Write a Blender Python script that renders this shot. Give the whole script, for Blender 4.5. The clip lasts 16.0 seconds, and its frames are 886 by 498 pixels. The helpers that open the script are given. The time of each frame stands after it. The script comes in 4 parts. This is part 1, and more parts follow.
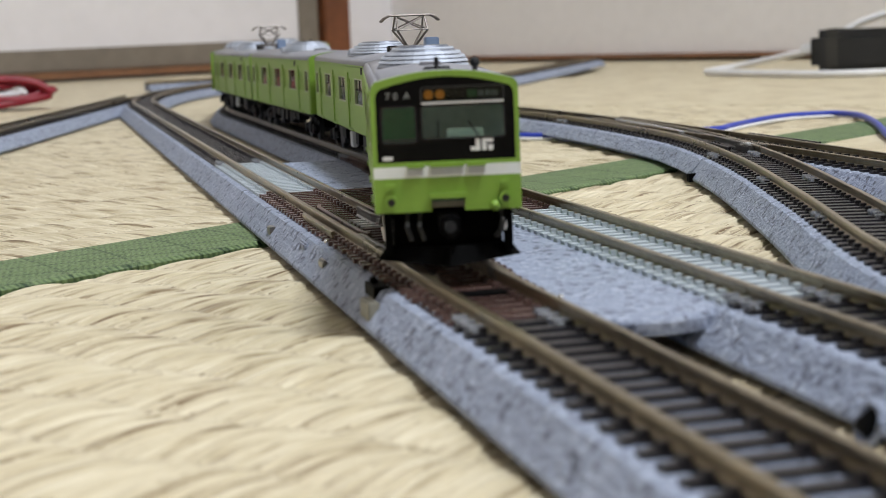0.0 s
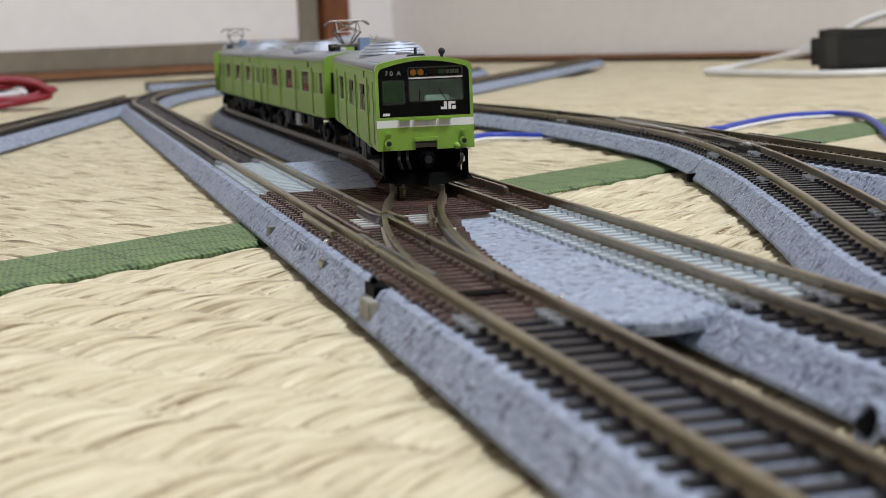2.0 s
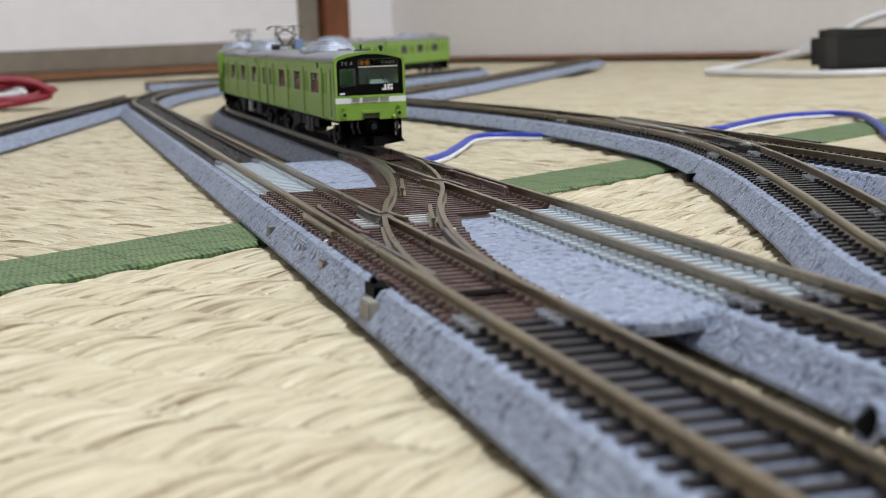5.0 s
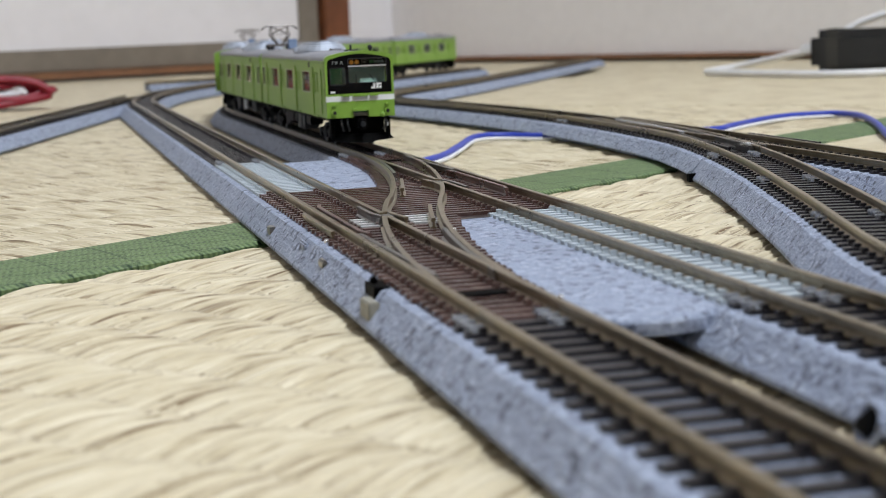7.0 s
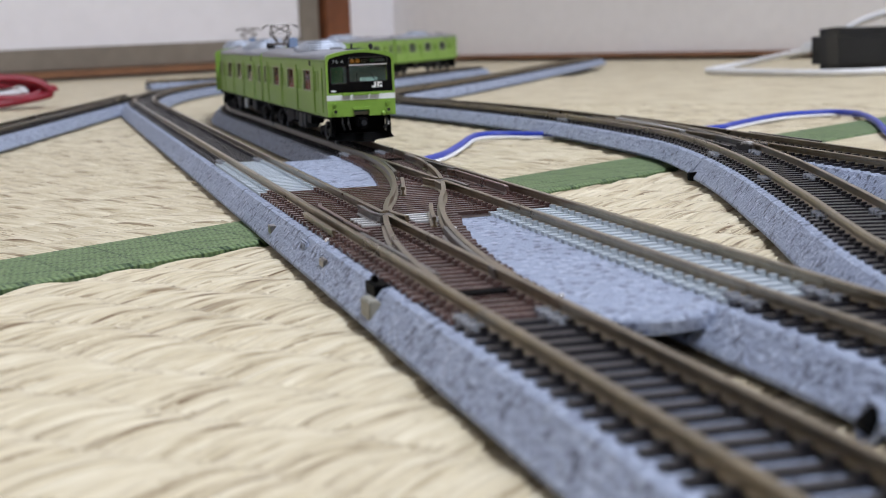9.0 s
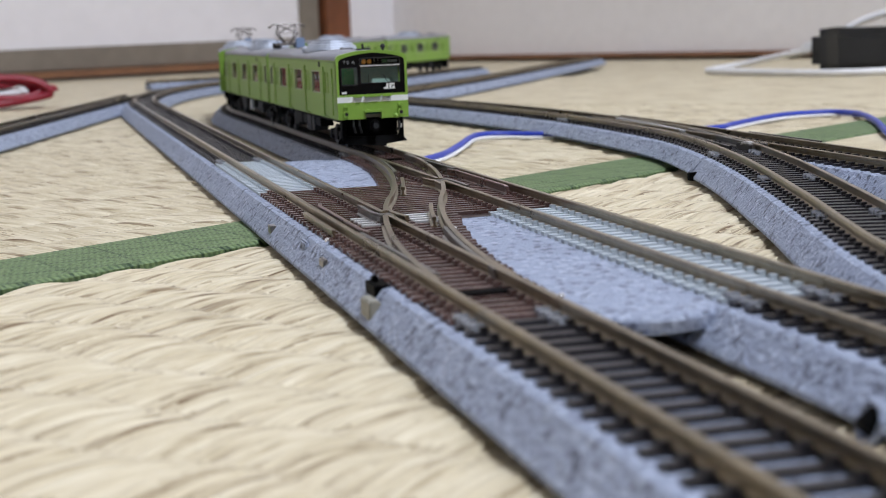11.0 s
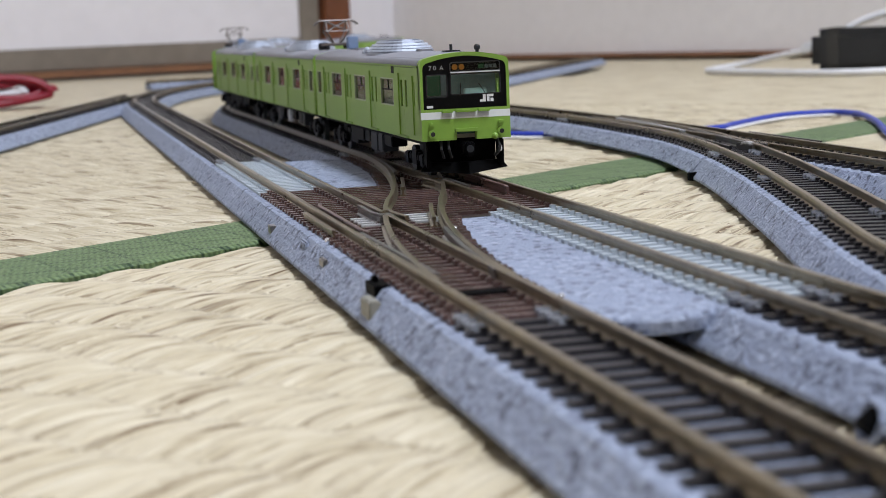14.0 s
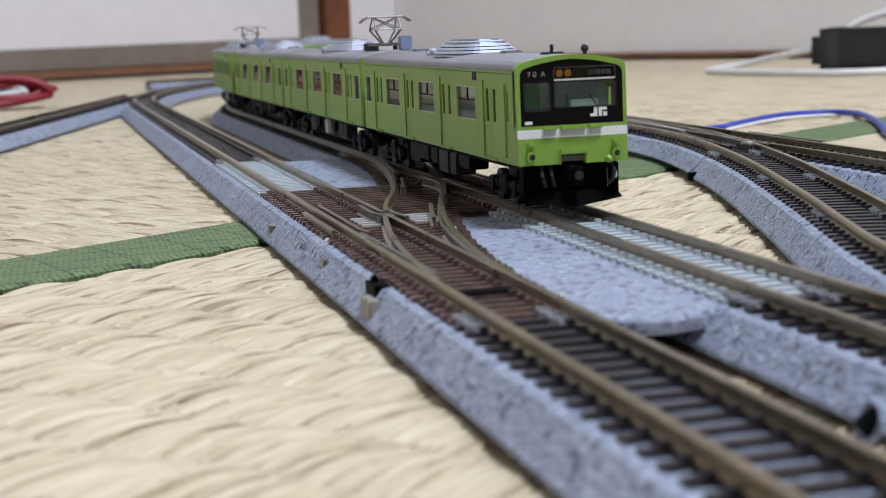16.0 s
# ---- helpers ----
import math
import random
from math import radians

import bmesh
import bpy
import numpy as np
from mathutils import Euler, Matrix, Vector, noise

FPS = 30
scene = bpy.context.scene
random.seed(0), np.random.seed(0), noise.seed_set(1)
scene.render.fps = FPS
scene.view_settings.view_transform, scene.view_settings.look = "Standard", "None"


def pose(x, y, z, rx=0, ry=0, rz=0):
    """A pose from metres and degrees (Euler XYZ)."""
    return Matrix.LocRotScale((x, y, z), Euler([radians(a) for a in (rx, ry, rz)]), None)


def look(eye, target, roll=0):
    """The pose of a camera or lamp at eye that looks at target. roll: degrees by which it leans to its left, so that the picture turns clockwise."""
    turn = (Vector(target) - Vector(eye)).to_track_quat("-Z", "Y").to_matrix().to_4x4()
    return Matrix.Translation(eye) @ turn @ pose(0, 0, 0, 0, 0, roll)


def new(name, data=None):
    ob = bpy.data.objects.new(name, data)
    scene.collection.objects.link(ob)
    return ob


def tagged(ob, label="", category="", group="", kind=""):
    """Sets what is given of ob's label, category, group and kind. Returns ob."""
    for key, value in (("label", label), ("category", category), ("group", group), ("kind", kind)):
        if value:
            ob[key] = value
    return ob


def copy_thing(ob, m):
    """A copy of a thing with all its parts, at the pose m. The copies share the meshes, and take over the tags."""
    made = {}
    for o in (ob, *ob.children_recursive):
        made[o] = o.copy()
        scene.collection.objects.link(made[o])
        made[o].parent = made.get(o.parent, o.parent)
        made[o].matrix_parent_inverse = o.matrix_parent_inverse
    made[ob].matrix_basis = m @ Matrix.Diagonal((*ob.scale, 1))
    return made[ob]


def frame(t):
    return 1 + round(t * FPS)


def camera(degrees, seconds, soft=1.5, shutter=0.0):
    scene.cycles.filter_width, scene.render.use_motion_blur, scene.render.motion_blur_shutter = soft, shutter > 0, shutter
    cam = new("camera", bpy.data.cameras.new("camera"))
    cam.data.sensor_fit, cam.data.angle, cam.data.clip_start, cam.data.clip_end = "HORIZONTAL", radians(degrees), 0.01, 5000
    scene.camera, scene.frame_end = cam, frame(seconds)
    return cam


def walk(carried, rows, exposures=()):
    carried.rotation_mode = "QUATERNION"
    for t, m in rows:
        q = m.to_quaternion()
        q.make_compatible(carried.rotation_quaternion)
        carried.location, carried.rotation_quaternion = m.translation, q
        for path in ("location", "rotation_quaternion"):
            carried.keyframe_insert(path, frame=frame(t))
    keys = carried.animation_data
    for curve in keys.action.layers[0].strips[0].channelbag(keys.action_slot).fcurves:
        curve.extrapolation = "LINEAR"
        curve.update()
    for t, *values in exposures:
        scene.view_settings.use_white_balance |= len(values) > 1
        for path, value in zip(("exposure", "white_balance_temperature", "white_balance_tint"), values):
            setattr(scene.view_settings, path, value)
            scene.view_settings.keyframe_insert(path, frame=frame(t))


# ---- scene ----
MM = 0.001
cam = camera(29.809, 16.0, soft=0.7)
EYE, AIM = (-0.05104, 0.0, 0.03879), (0.01771, 0.28932, -0.00081)
AIM2 = (0.01756, 0.28932, -0.00101)
walk(cam, [(0.0, look(EYE, AIM, -2.33)), (8.1, look(EYE, AIM, -2.33)),
           (8.8, look(EYE, AIM2, -2.33)), (16.0, look(EYE, AIM2, -2.33))],
     exposures=[(0.0, 0.02, 6470, 8), (3.0, 0.02, 6400, 8), (6.4, 0.02, 6230, 8), (8.1, 0.02, 6180, 9), (8.8, 0.01, 6020, 12), (16.0, 0.01, 6040, 12)])
cam.data.dof.use_dof = True
cam.data.dof.focus_distance = 0.33
cam.data.dof.aperture_fstop = 50.0

# ---- world and light ----
world = bpy.data.worlds.new("world")
scene.world = world
world.use_nodes = True
world.node_tree.nodes["Background"].inputs[0].default_value = (0.75, 0.8, 0.9, 1)
world.node_tree.nodes["Background"].inputs[1].default_value = 0.05
lamp = new("room_light", bpy.data.lights.new("room_light", "AREA"))
lamp.data.shape, lamp.data.size, lamp.data.energy = "DISK", 0.50, 56.0
lamp.data.color = (0.90, 0.94, 1.0)
lamp.matrix_world = look((0.56, -0.42, 2.25), (0.56, -0.42, 0.0))


# ---- materials ----
def mat(name, base, rough=0.6, metal=0.0, vary=0.15, scale=900.0, bump=0.0, bscale=None, alt=None,
        coat=0.0, emit=0.0, piece=0.0, coarse=60.0, spec=0.5):
    """Two scales of colour variation, roughness variation and a fine relief."""
    m = bpy.data.materials.new(name)
    m.use_nodes = True
    nt = m.node_tree
    N, L = nt.nodes, nt.links
    b = N["Principled BSDF"]
    tc = N.new("ShaderNodeTexCoord")
    n1, n2 = N.new("ShaderNodeTexNoise"), N.new("ShaderNodeTexNoise")
    n1.inputs["Scale"].default_value, n2.inputs["Scale"].default_value = scale, coarse
    n1.inputs["Detail"].default_value = n2.inputs["Detail"].default_value = 4
    L.new(tc.outputs["Object"], n1.inputs["Vector"])
    L.new(tc.outputs["Object"], n2.inputs["Vector"])
    add = N.new("ShaderNodeMath")
    add.operation = "MULTIPLY_ADD"
    L.new(n2.outputs["Fac"], add.inputs[0])
    add.inputs[1].default_value = 0.5
    half = N.new("ShaderNodeMath")
    half.operation = "MULTIPLY"
    half.inputs[1].default_value = 0.5
    L.new(n1.outputs["Fac"], half.inputs[0])
    L.new(half.outputs[0], add.inputs[2])
    fac = add.outputs[0]
    if piece:
        oi = N.new("ShaderNodeObjectInfo")
        pm = N.new("ShaderNodeMath")
        pm.operation = "MULTIPLY_ADD"
        L.new(oi.outputs["Random"], pm.inputs[0])
        pm.inputs[1].default_value = piece
        L.new(fac, pm.inputs[2])
        fac = pm.outputs[0]
    ramp = N.new("ShaderNodeValToRGB")
    lo = tuple(max(0, c * (1 - vary)) for c in base)
    hi = alt or tuple(min(1, c * (1 + vary)) for c in base)
    ramp.color_ramp.elements[0].position, ramp.color_ramp.elements[1].position = 0.35, 0.65 + piece * 0.6
    ramp.color_ramp.elements[0].color, ramp.color_ramp.elements[1].color = (*lo, 1), (*hi, 1)
    L.new(fac, ramp.inputs[0])
    L.new(ramp.outputs[0], b.inputs["Base Color"])
    rr = N.new("ShaderNodeMapRange")
    rr.inputs["To Min"].default_value, rr.inputs["To Max"].default_value = max(0.03, rough - 0.08), min(1, rough + 0.08)
    L.new(n2.outputs["Fac"], rr.inputs[0])
    L.new(rr.outputs[0], b.inputs["Roughness"])
    b.inputs["Metallic"].default_value = metal
    b.inputs["Coat Weight"].default_value = coat
    b.inputs["Specular IOR Level"].default_value = spec
    if bump:
        bn = N.new("ShaderNodeTexNoise")
        bn.inputs["Scale"].default_value = bscale or scale
        bn.inputs["Detail"].default_value = 3
        L.new(tc.outputs["Object"], bn.inputs["Vector"])
        bp = N.new("ShaderNodeBump")
        bp.inputs["Strength"].default_value, bp.inputs["Distance"].default_value = 1.0, bump * MM
        L.new(bn.outputs["Fac"], bp.inputs["Height"])
        L.new(bp.outputs[0], b.inputs["Normal"])
    if emit:
        b.inputs["Emission Color"].default_value = (*base, 1)
        b.inputs["Emission Strength"].default_value = emit
    return m


def ballast_mat(name, base, dark, light):
    """Moulded grey plastic ballast with dark and pale grains."""
    m = mat(name, base, 0.75, vary=0.16, scale=500, bump=0.7, bscale=1200)
    nt = m.node_tree
    N, L = nt.nodes, nt.links
    tc = N.new("ShaderNodeTexCoord")
    v = N.new("ShaderNodeTexVoronoi")
    v.inputs["Scale"].default_value = 1050
    L.new(tc.outputs["Object"], v.inputs["Vector"])
    sep = N.new("ShaderNodeSeparateColor")
    L.new(v.outputs["Color"], sep.inputs[0])
    r = N.new("ShaderNodeValToRGB")
    r.color_ramp.interpolation = "CONSTANT"
    e = r.color_ramp.elements
    e[0].position, e[0].color = 0.0, (*dark, 1)
    e[1].position, e[1].color = 0.10, (*base, 1)
    k = e.new(0.86)
    k.color = (*light, 1)
    L.new(sep.outputs[0], r.inputs[0])
    mix = N.new("ShaderNodeMix")
    mix.data_type, mix.blend_type = "RGBA", "MIX"
    mix.inputs["Factor"].default_value = 0.62
    b = N["Principled BSDF"]
    old = b.inputs["Base Color"].links[0].from_socket
    L.new(old, mix.inputs[6])
    L.new(r.outputs[0], mix.inputs[7])
    L.new(mix.outputs[2], b.inputs["Base Color"])
    return m


M_BALLAST = ballast_mat("ballast_plastic", (0.295, 0.335, 0.445), (0.045, 0.05, 0.07), (0.45, 0.50, 0.62))
M_TIE_DARK = mat("dark_sleeper_plastic", (0.014, 0.012, 0.014), 0.36, vary=0.35, piece=0.3, spec=0.4)
M_TIE_BROWN = mat("brown_sleeper_plastic", (0.098, 0.058, 0.051), 0.28, vary=0.4, piece=0.5)
M_TIE_PALE = mat("concrete_sleeper_plastic", (0.45, 0.50, 0.54), 0.6, vary=0.12, piece=0.2)
# base darkened in place of the dark surroundings that the rail sides mirror
M_RAIL = mat("nickel_rail", (0.31, 0.26, 0.178), 0.30, 0.9, vary=0.25, scale=500)
M_STEEL = mat("bright_steel", (0.75, 0.76, 0.78), 0.32, 0.45, vary=0.1)
M_BLACK = mat("black_plastic", (0.002, 0.002, 0.0022), 0.6, vary=0.3, spec=0.04)
M_GREEN = mat("yellow_green_paint", (0.235, 0.405, 0.056), 0.42, vary=0.06, bump=0.01, bscale=3000, coarse=30)
M_ROOF = mat("grey_roof_paint", (0.27, 0.27, 0.30), 0.55, vary=0.08)
M_SILVER = mat("silver_paint", (0.47, 0.51, 0.60), 0.58, 0.3, vary=0.06)
M_WHITE = mat("white_print", (0.82, 0.85, 0.84), 0.5, vary=0.05)
M_MASK = mat("black_gloss", (0.003, 0.003, 0.004), 0.18, vary=0.2, spec=0.1)


def woven(name, lo, mid, hi, stretch, scale, bump, rough, space="Object", broad=45):
    """Streaks along the reeds over a broad unevenness."""
    m = bpy.data.materials.new(name)
    m.use_nodes = True
    N, L = m.node_tree.nodes, m.node_tree.links
    b = N["Principled BSDF"]
    tc, mp = N.new("ShaderNodeTexCoord"), N.new("ShaderNodeMapping")
    mp.inputs["Scale"].default_value = stretch
    L.new(tc.outputs[space], mp.inputs["Vector"])
    n1, n2 = N.new("ShaderNodeTexNoise"), N.new("ShaderNodeTexNoise")
    n1.inputs["Scale"].default_value, n1.inputs["Detail"].default_value = scale, 3
    n2.inputs["Scale"].default_value, n2.inputs["Detail"].default_value = broad, 3
    L.new(mp.outputs[0], n1.inputs["Vector"])
    L.new(mp.outputs[0] if space == "UV" else tc.outputs["Object"], n2.inputs["Vector"])
    mx = N.new("ShaderNodeMath")
    mx.operation = "MULTIPLY_ADD"
    mx.inputs[1].default_value = 0.4
    L.new(n2.outputs["Fac"], mx.inputs[0])
    ml = N.new("ShaderNodeMath")
    ml.operation = "MULTIPLY"
    ml.inputs[1].default_value = 0.6
    L.new(n1.outputs["Fac"], ml.inputs[0])
    L.new(ml.outputs[0], mx.inputs[2])
    r = N.new("ShaderNodeValToRGB")
    e = r.color_ramp.elements
    e[0].position, e[0].color = 0.33, (*lo, 1)
    e[1].position, e[1].color = 0.68, (*hi, 1)
    k = e.new(0.47)
    k.color = (*mid, 1)
    L.new(mx.outputs[0], r.inputs[0])
    L.new(r.outputs[0], b.inputs["Base Color"])
    b.inputs["Roughness"].default_value = rough
    b.inputs["Specular IOR Level"].default_value = 0.35
    bp = N.new("ShaderNodeBump")
    bp.inputs["Distance"].default_value = bump * MM
    L.new(n1.outputs["Fac"], bp.inputs["Height"])
    L.new(bp.outputs[0], b.inputs["Normal"])
    return m


def cloth(name, dark, light):
    """Cloth woven in fine chevrons, with a lattice of darker lines."""
    m = bpy.data.materials.new(name)
    m.use_nodes = True
    N, L = m.node_tree.nodes, m.node_tree.links
    b = N["Principled BSDF"]
    tc, sep = N.new("ShaderNodeTexCoord"), N.new("ShaderNodeSeparateXYZ")
    L.new(tc.outputs["Object"], sep.inputs[0])

    def op(kind, p, q=None, r=None):
        n = N.new("ShaderNodeMath")
        n.operation = kind
        for k, v in enumerate((p, q, r)):
            if v is None:
                continue
            if isinstance(v, (int, float)):
                n.inputs[k].default_value = v
            else:
                L.new(v, n.inputs[k])
        return n.outputs[0]

    def grain(scale):
        nz = N.new("ShaderNodeTexNoise")
        nz.inputs["Scale"].default_value, nz.inputs["Detail"].default_value = scale, 3
        L.new(tc.outputs["Object"], nz.inputs["Vector"])
        return nz.outputs["Fac"]

    x = op("MULTIPLY_ADD", grain(250), 0.0012, sep.outputs[0])
    y = sep.outputs[1]
    zig = op("PINGPONG", y, 0.0017)
    rib = op("MULTIPLY_ADD", op("SINE", op("MULTIPLY", op("ADD", x, zig), 2 * math.pi / 0.0014)), 0.5, 0.5)
    lines = []
    for kx, ky, p in ((0.42, 1.0, 0.0096), (1.0, -0.38, 0.0150)):
        d = op("ADD", op("MULTIPLY", x, kx), op("MULTIPLY", y, ky))
        lines.append(op("LESS_THAN", op("PINGPONG", d, p / 2), 0.00045))
    net = op("MAXIMUM", lines[0], lines[1])
    h = op("ADD", op("MULTIPLY", rib, 0.36), op("MULTIPLY", grain(900), 1.0))
    h = op("MULTIPLY_ADD", net, -0.24, h)
    h = op("MULTIPLY_ADD", grain(60), 0.25, h)
    r = N.new("ShaderNodeValToRGB")
    r.color_ramp.elements[0].color, r.color_ramp.elements[1].color = (*dark, 1), (*light, 1)
    r.color_ramp.elements[0].position, r.color_ramp.elements[1].position = 0.36, 1.0
    L.new(h, r.inputs[0])
    L.new(r.outputs[0], b.inputs["Base Color"])
    b.inputs["Roughness"].default_value = 0.6
    bp = N.new("ShaderNodeBump")
    bp.inputs["Distance"].default_value = 0.35 * MM
    L.new(h, bp.inputs["Height"])
    L.new(bp.outputs[0], b.inputs["Normal"])
    return m


M_TATAMI = woven("woven_rush", (0.33, 0.25, 0.13), (0.57, 0.49, 0.335), (0.71, 0.64, 0.47), (1.0, 0.13, 1.0), 950, 0.25, 0.5)
M_RUSH = woven("woven_rush_reeds", (0.15, 0.09, 0.04), (0.57, 0.49, 0.335), (0.77, 0.70, 0.54), (1.0, 0.06, 1.0), 1.1, 0.3, 0.45, "UV", 0.16)
M_HERI = cloth("green_cloth", (0.016, 0.044, 0.012), (0.165, 0.24, 0.098))
M_WALL = mat("wall_plaster", (0.91, 0.89, 0.90), 0.85, vary=0.03, scale=80, coarse=8)
M_FUSUMA = mat("sliding_door_paper", (0.91, 0.885, 0.92), 0.8, vary=0.03, scale=60, coarse=6)
M_FRAME = mat("grey_brown_wood", (0.245, 0.21, 0.17), 0.5, vary=0.15, scale=60, coarse=12)
M_SILL = mat("brown_wood", (0.24, 0.115, 0.055), 0.5, vary=0.2, scale=60, coarse=12)
M_POST = mat("red_brown_wood", (0.20, 0.07, 0.028), 0.45, vary=0.25, scale=60, coarse=12)
# for the unseen south wall; dark so that glass and mask mirror less light
M_DIMWALL = mat("unseen_dark_wall", (0.26, 0.20, 0.14), 0.7, vary=0.2, scale=40, coarse=6)
M_CEIL = mat("ceiling_board", (0.80, 0.77, 0.70), 0.8, vary=0.1, scale=40, coarse=5)


# ---- mesh helpers (lengths in millimetres) ----
def part(name, bm, material, parent=None, label="", smooth=False):
    me = bpy.data.meshes.new(name)
    bmesh.ops.recalc_face_normals(bm, faces=bm.faces)
    bmesh.ops.scale(bm, vec=(MM, MM, MM), verts=bm.verts)
    bm.to_mesh(me)
    bm.free()
    me.materials.append(material)
    if smooth:
        for f in me.polygons:
            f.use_smooth = True
    ob = new(name, me)
    ob.parent = parent
    return tagged(ob, label)


def thing(name, label, category, group="", m=None, kind=""):
    ob = new(name)
    ob.empty_display_size = 0.01
    if m is not None:
        ob.matrix_basis = m
    return tagged(ob, label, category, group, kind)


def box(bm, x0, x1, y0, y1, z0, z1, bevel=0.0):
    vs = [bm.verts.new((x, y, z)) for z in (z0, z1) for y in (y0, y1) for x in (x0, x1)]
    fs = [bm.faces.new([vs[i] for i in q]) for q in
          ((0, 2, 3, 1), (4, 5, 7, 6), (0, 1, 5, 4), (2, 6, 7, 3), (0, 4, 6, 2), (1, 3, 7, 5))]
    if bevel:
        bmesh.ops.bevel(bm, geom=list({e for f in fs for e in f.edges}), offset=bevel, segments=2, affect="EDGES")
    return vs


def boxed(*a, bevel=0.0):
    bm = bmesh.new()
    box(bm, *a, bevel=bevel)
    return bm


def tube(bm, pts, r, n=8, closed=False):
    """A round bar along pts."""
    rings = []
    pts = [Vector(p) for p in pts]
    for i, p in enumerate(pts):
        a = pts[(i - 1) % len(pts)] if (i or closed) else p
        b = pts[(i + 1) % len(pts)] if (i < len(pts) - 1 or closed) else p
        d = (b - a).normalized()
        up = Vector((0, 0, 1)) if abs(d.z) < 0.9 else Vector((1, 0, 0))
        s = d.cross(up).normalized()
        w = s.cross(d)
        rings.append([bm.verts.new(p + r * (math.cos(2 * math.pi * k / n) * s + math.sin(2 * math.pi * k / n) * w))
                      for k in range(n)])
    m = len(rings)
    for i in range(m if closed else m - 1):
        for k in range(n):
            bm.faces.new((rings[i][k], rings[i][(k + 1) % n], rings[(i + 1) % m][(k + 1) % n], rings[(i + 1) % m][k]))
    if not closed:
        bm.faces.new(rings[0])
        bm.faces.new(rings[-1])


def tubed(pts, r, n=8, closed=False):
    bm = bmesh.new()
    tube(bm, pts, r, n, closed)
    return bm


def cyl(bm, c, axis, r, h, n=20):
    a = Vector(axis).normalized() * (h / 2)
    tube(bm, (Vector(c) - a, Vector(c) + a), r, n)


def sweep(path, profile, closed_profile=True):
    """Carry a profile [(across, up)] along a path [(x, y)] on the ground."""
    bm = bmesh.new()
    rings = []
    for i, (x, y) in enumerate(path):
        a, b = path[max(0, i - 1)], path[min(len(path) - 1, i + 1)]
        d = Vector((b[0] - a[0], b[1] - a[1])).normalized()
        rings.append([bm.verts.new((x + d.y * u, y - d.x * u, z)) for u, z in profile])
    n = len(profile)
    for p, q in zip(rings, rings[1:]):
        for k in range(n if closed_profile else n - 1):
            bm.faces.new((p[k], p[(k + 1) % n], q[(k + 1) % n], q[k]))
    if closed_profile:
        bm.faces.new(rings[0])
        bm.faces.new(rings[-1])
    return bm


def resample(path, step):
    out, carry = [], 0.0
    for (x0, y0), (x1, y1) in zip(path, path[1:]):
        d = math.hypot(x1 - x0, y1 - y0)
        s = carry
        while s < d:
            out.append((x0 + (x1 - x0) * s / d, y0 + (y1 - y0) * s / d, math.atan2(y1 - y0, x1 - x0)))
            s += step
        carry = s - d
    return out


def glide(ctrl, n=14):
    """A smooth curve through control points."""
    P = [Vector(c) for c in ctrl]
    P = [2 * P[0] - P[1]] + P + [2 * P[-1] - P[-2]]
    out = []
    for i in range(1, len(P) - 2):
        a, b, c, d = P[i - 1:i + 3]
        for k in range(n):
            t = k / n
            q = 0.5 * ((2 * b) + (c - a) * t + (2 * a - 5 * b + 4 * c - d) * t * t + (3 * b - a - 3 * c + d) * t ** 3)
            out.append((q.x, q.y))
    out.append(tuple(P[-2]))
    return out


def offset(path, u):
    out = []
    for i, (x, y) in enumerate(path):
        a, b = path[max(0, i - 1)], path[min(len(path) - 1, i + 1)]
        d = Vector((b[0] - a[0], b[1] - a[1])).normalized()
        out.append((x + d.y * u, y - d.x * u))
    return out


# ---- track ----
G, TOP = 4.9, 7.6
ROADBED = [(-11.4, 0), (-12.5, 0.7), (-12.4, 1.2), (-9.3, 5.0), (-8.6, 5.2), (8.6, 5.2), (9.3, 5.0), (12.4, 1.2), (12.5, 0.7), (11.4, 0)]
RAIL = [(-0.75, 5.75), (-0.75, 6.0), (-0.22, 6.2), (-0.22, 6.9), (-0.45, 7.1), (-0.45, 7.52), (-0.35, 7.6), (0.35, 7.6),
        (0.45, 7.52), (0.45, 7.1), (0.22, 6.9), (0.22, 6.2), (0.75, 6.0), (0.75, 5.75)]
TIES = {}


def tie_mesh(half, material, width=1.9):
    """A sleeper with the rail chairs on it."""
    key = (round(half, 1), material.name)
    if key not in TIES:
        bm = bmesh.new()
        box(bm, -half, half, -width / 2, width / 2, 4.6, 5.75)
        if half < 10:
            for c in (-G - 1.15, -G + 1.15, G - 1.15, G + 1.15):
                box(bm, c - 0.5, c + 0.5, -0.55, 0.55, 5.7, 6.3)
        bmesh.ops.recalc_face_normals(bm, faces=bm.faces)
        bmesh.ops.scale(bm, vec=(MM, MM, MM), verts=bm.verts)
        me = bpy.data.meshes.new("sleeper")
        bm.to_mesh(me)
        bm.free()
        me.materials.append(material)
        TIES[key] = me
    return TIES[key]


def lay_tie(parent, x, y, turn, half, material, dz=0.0):
    ob = new("sleeper", tie_mesh(half, material))
    ob.parent = parent
    ob.matrix_basis = Matrix.Translation((x * MM, y * MM, dz * MM)) @ Matrix.Rotation(turn, 4, "Z")


def track(name, label, path, tie, group="", pitch=4.5, roadbed=None, half=8.0, dz=0.0):
    t = thing(name, label, "model track", group)
    part("roadbed", sweep(path, roadbed or ROADBED), M_BALLAST, t)
    for u in (-G, G):
        part("rail", sweep(offset(path, u), [(q, z + dz) for q, z in RAIL]), M_RAIL, t, "nickel rail in a darkened brown")
    for x, y, a in resample(path, pitch):
        lay_tie(t, x, y, a - math.pi / 2, half, tie, dz)
    return t


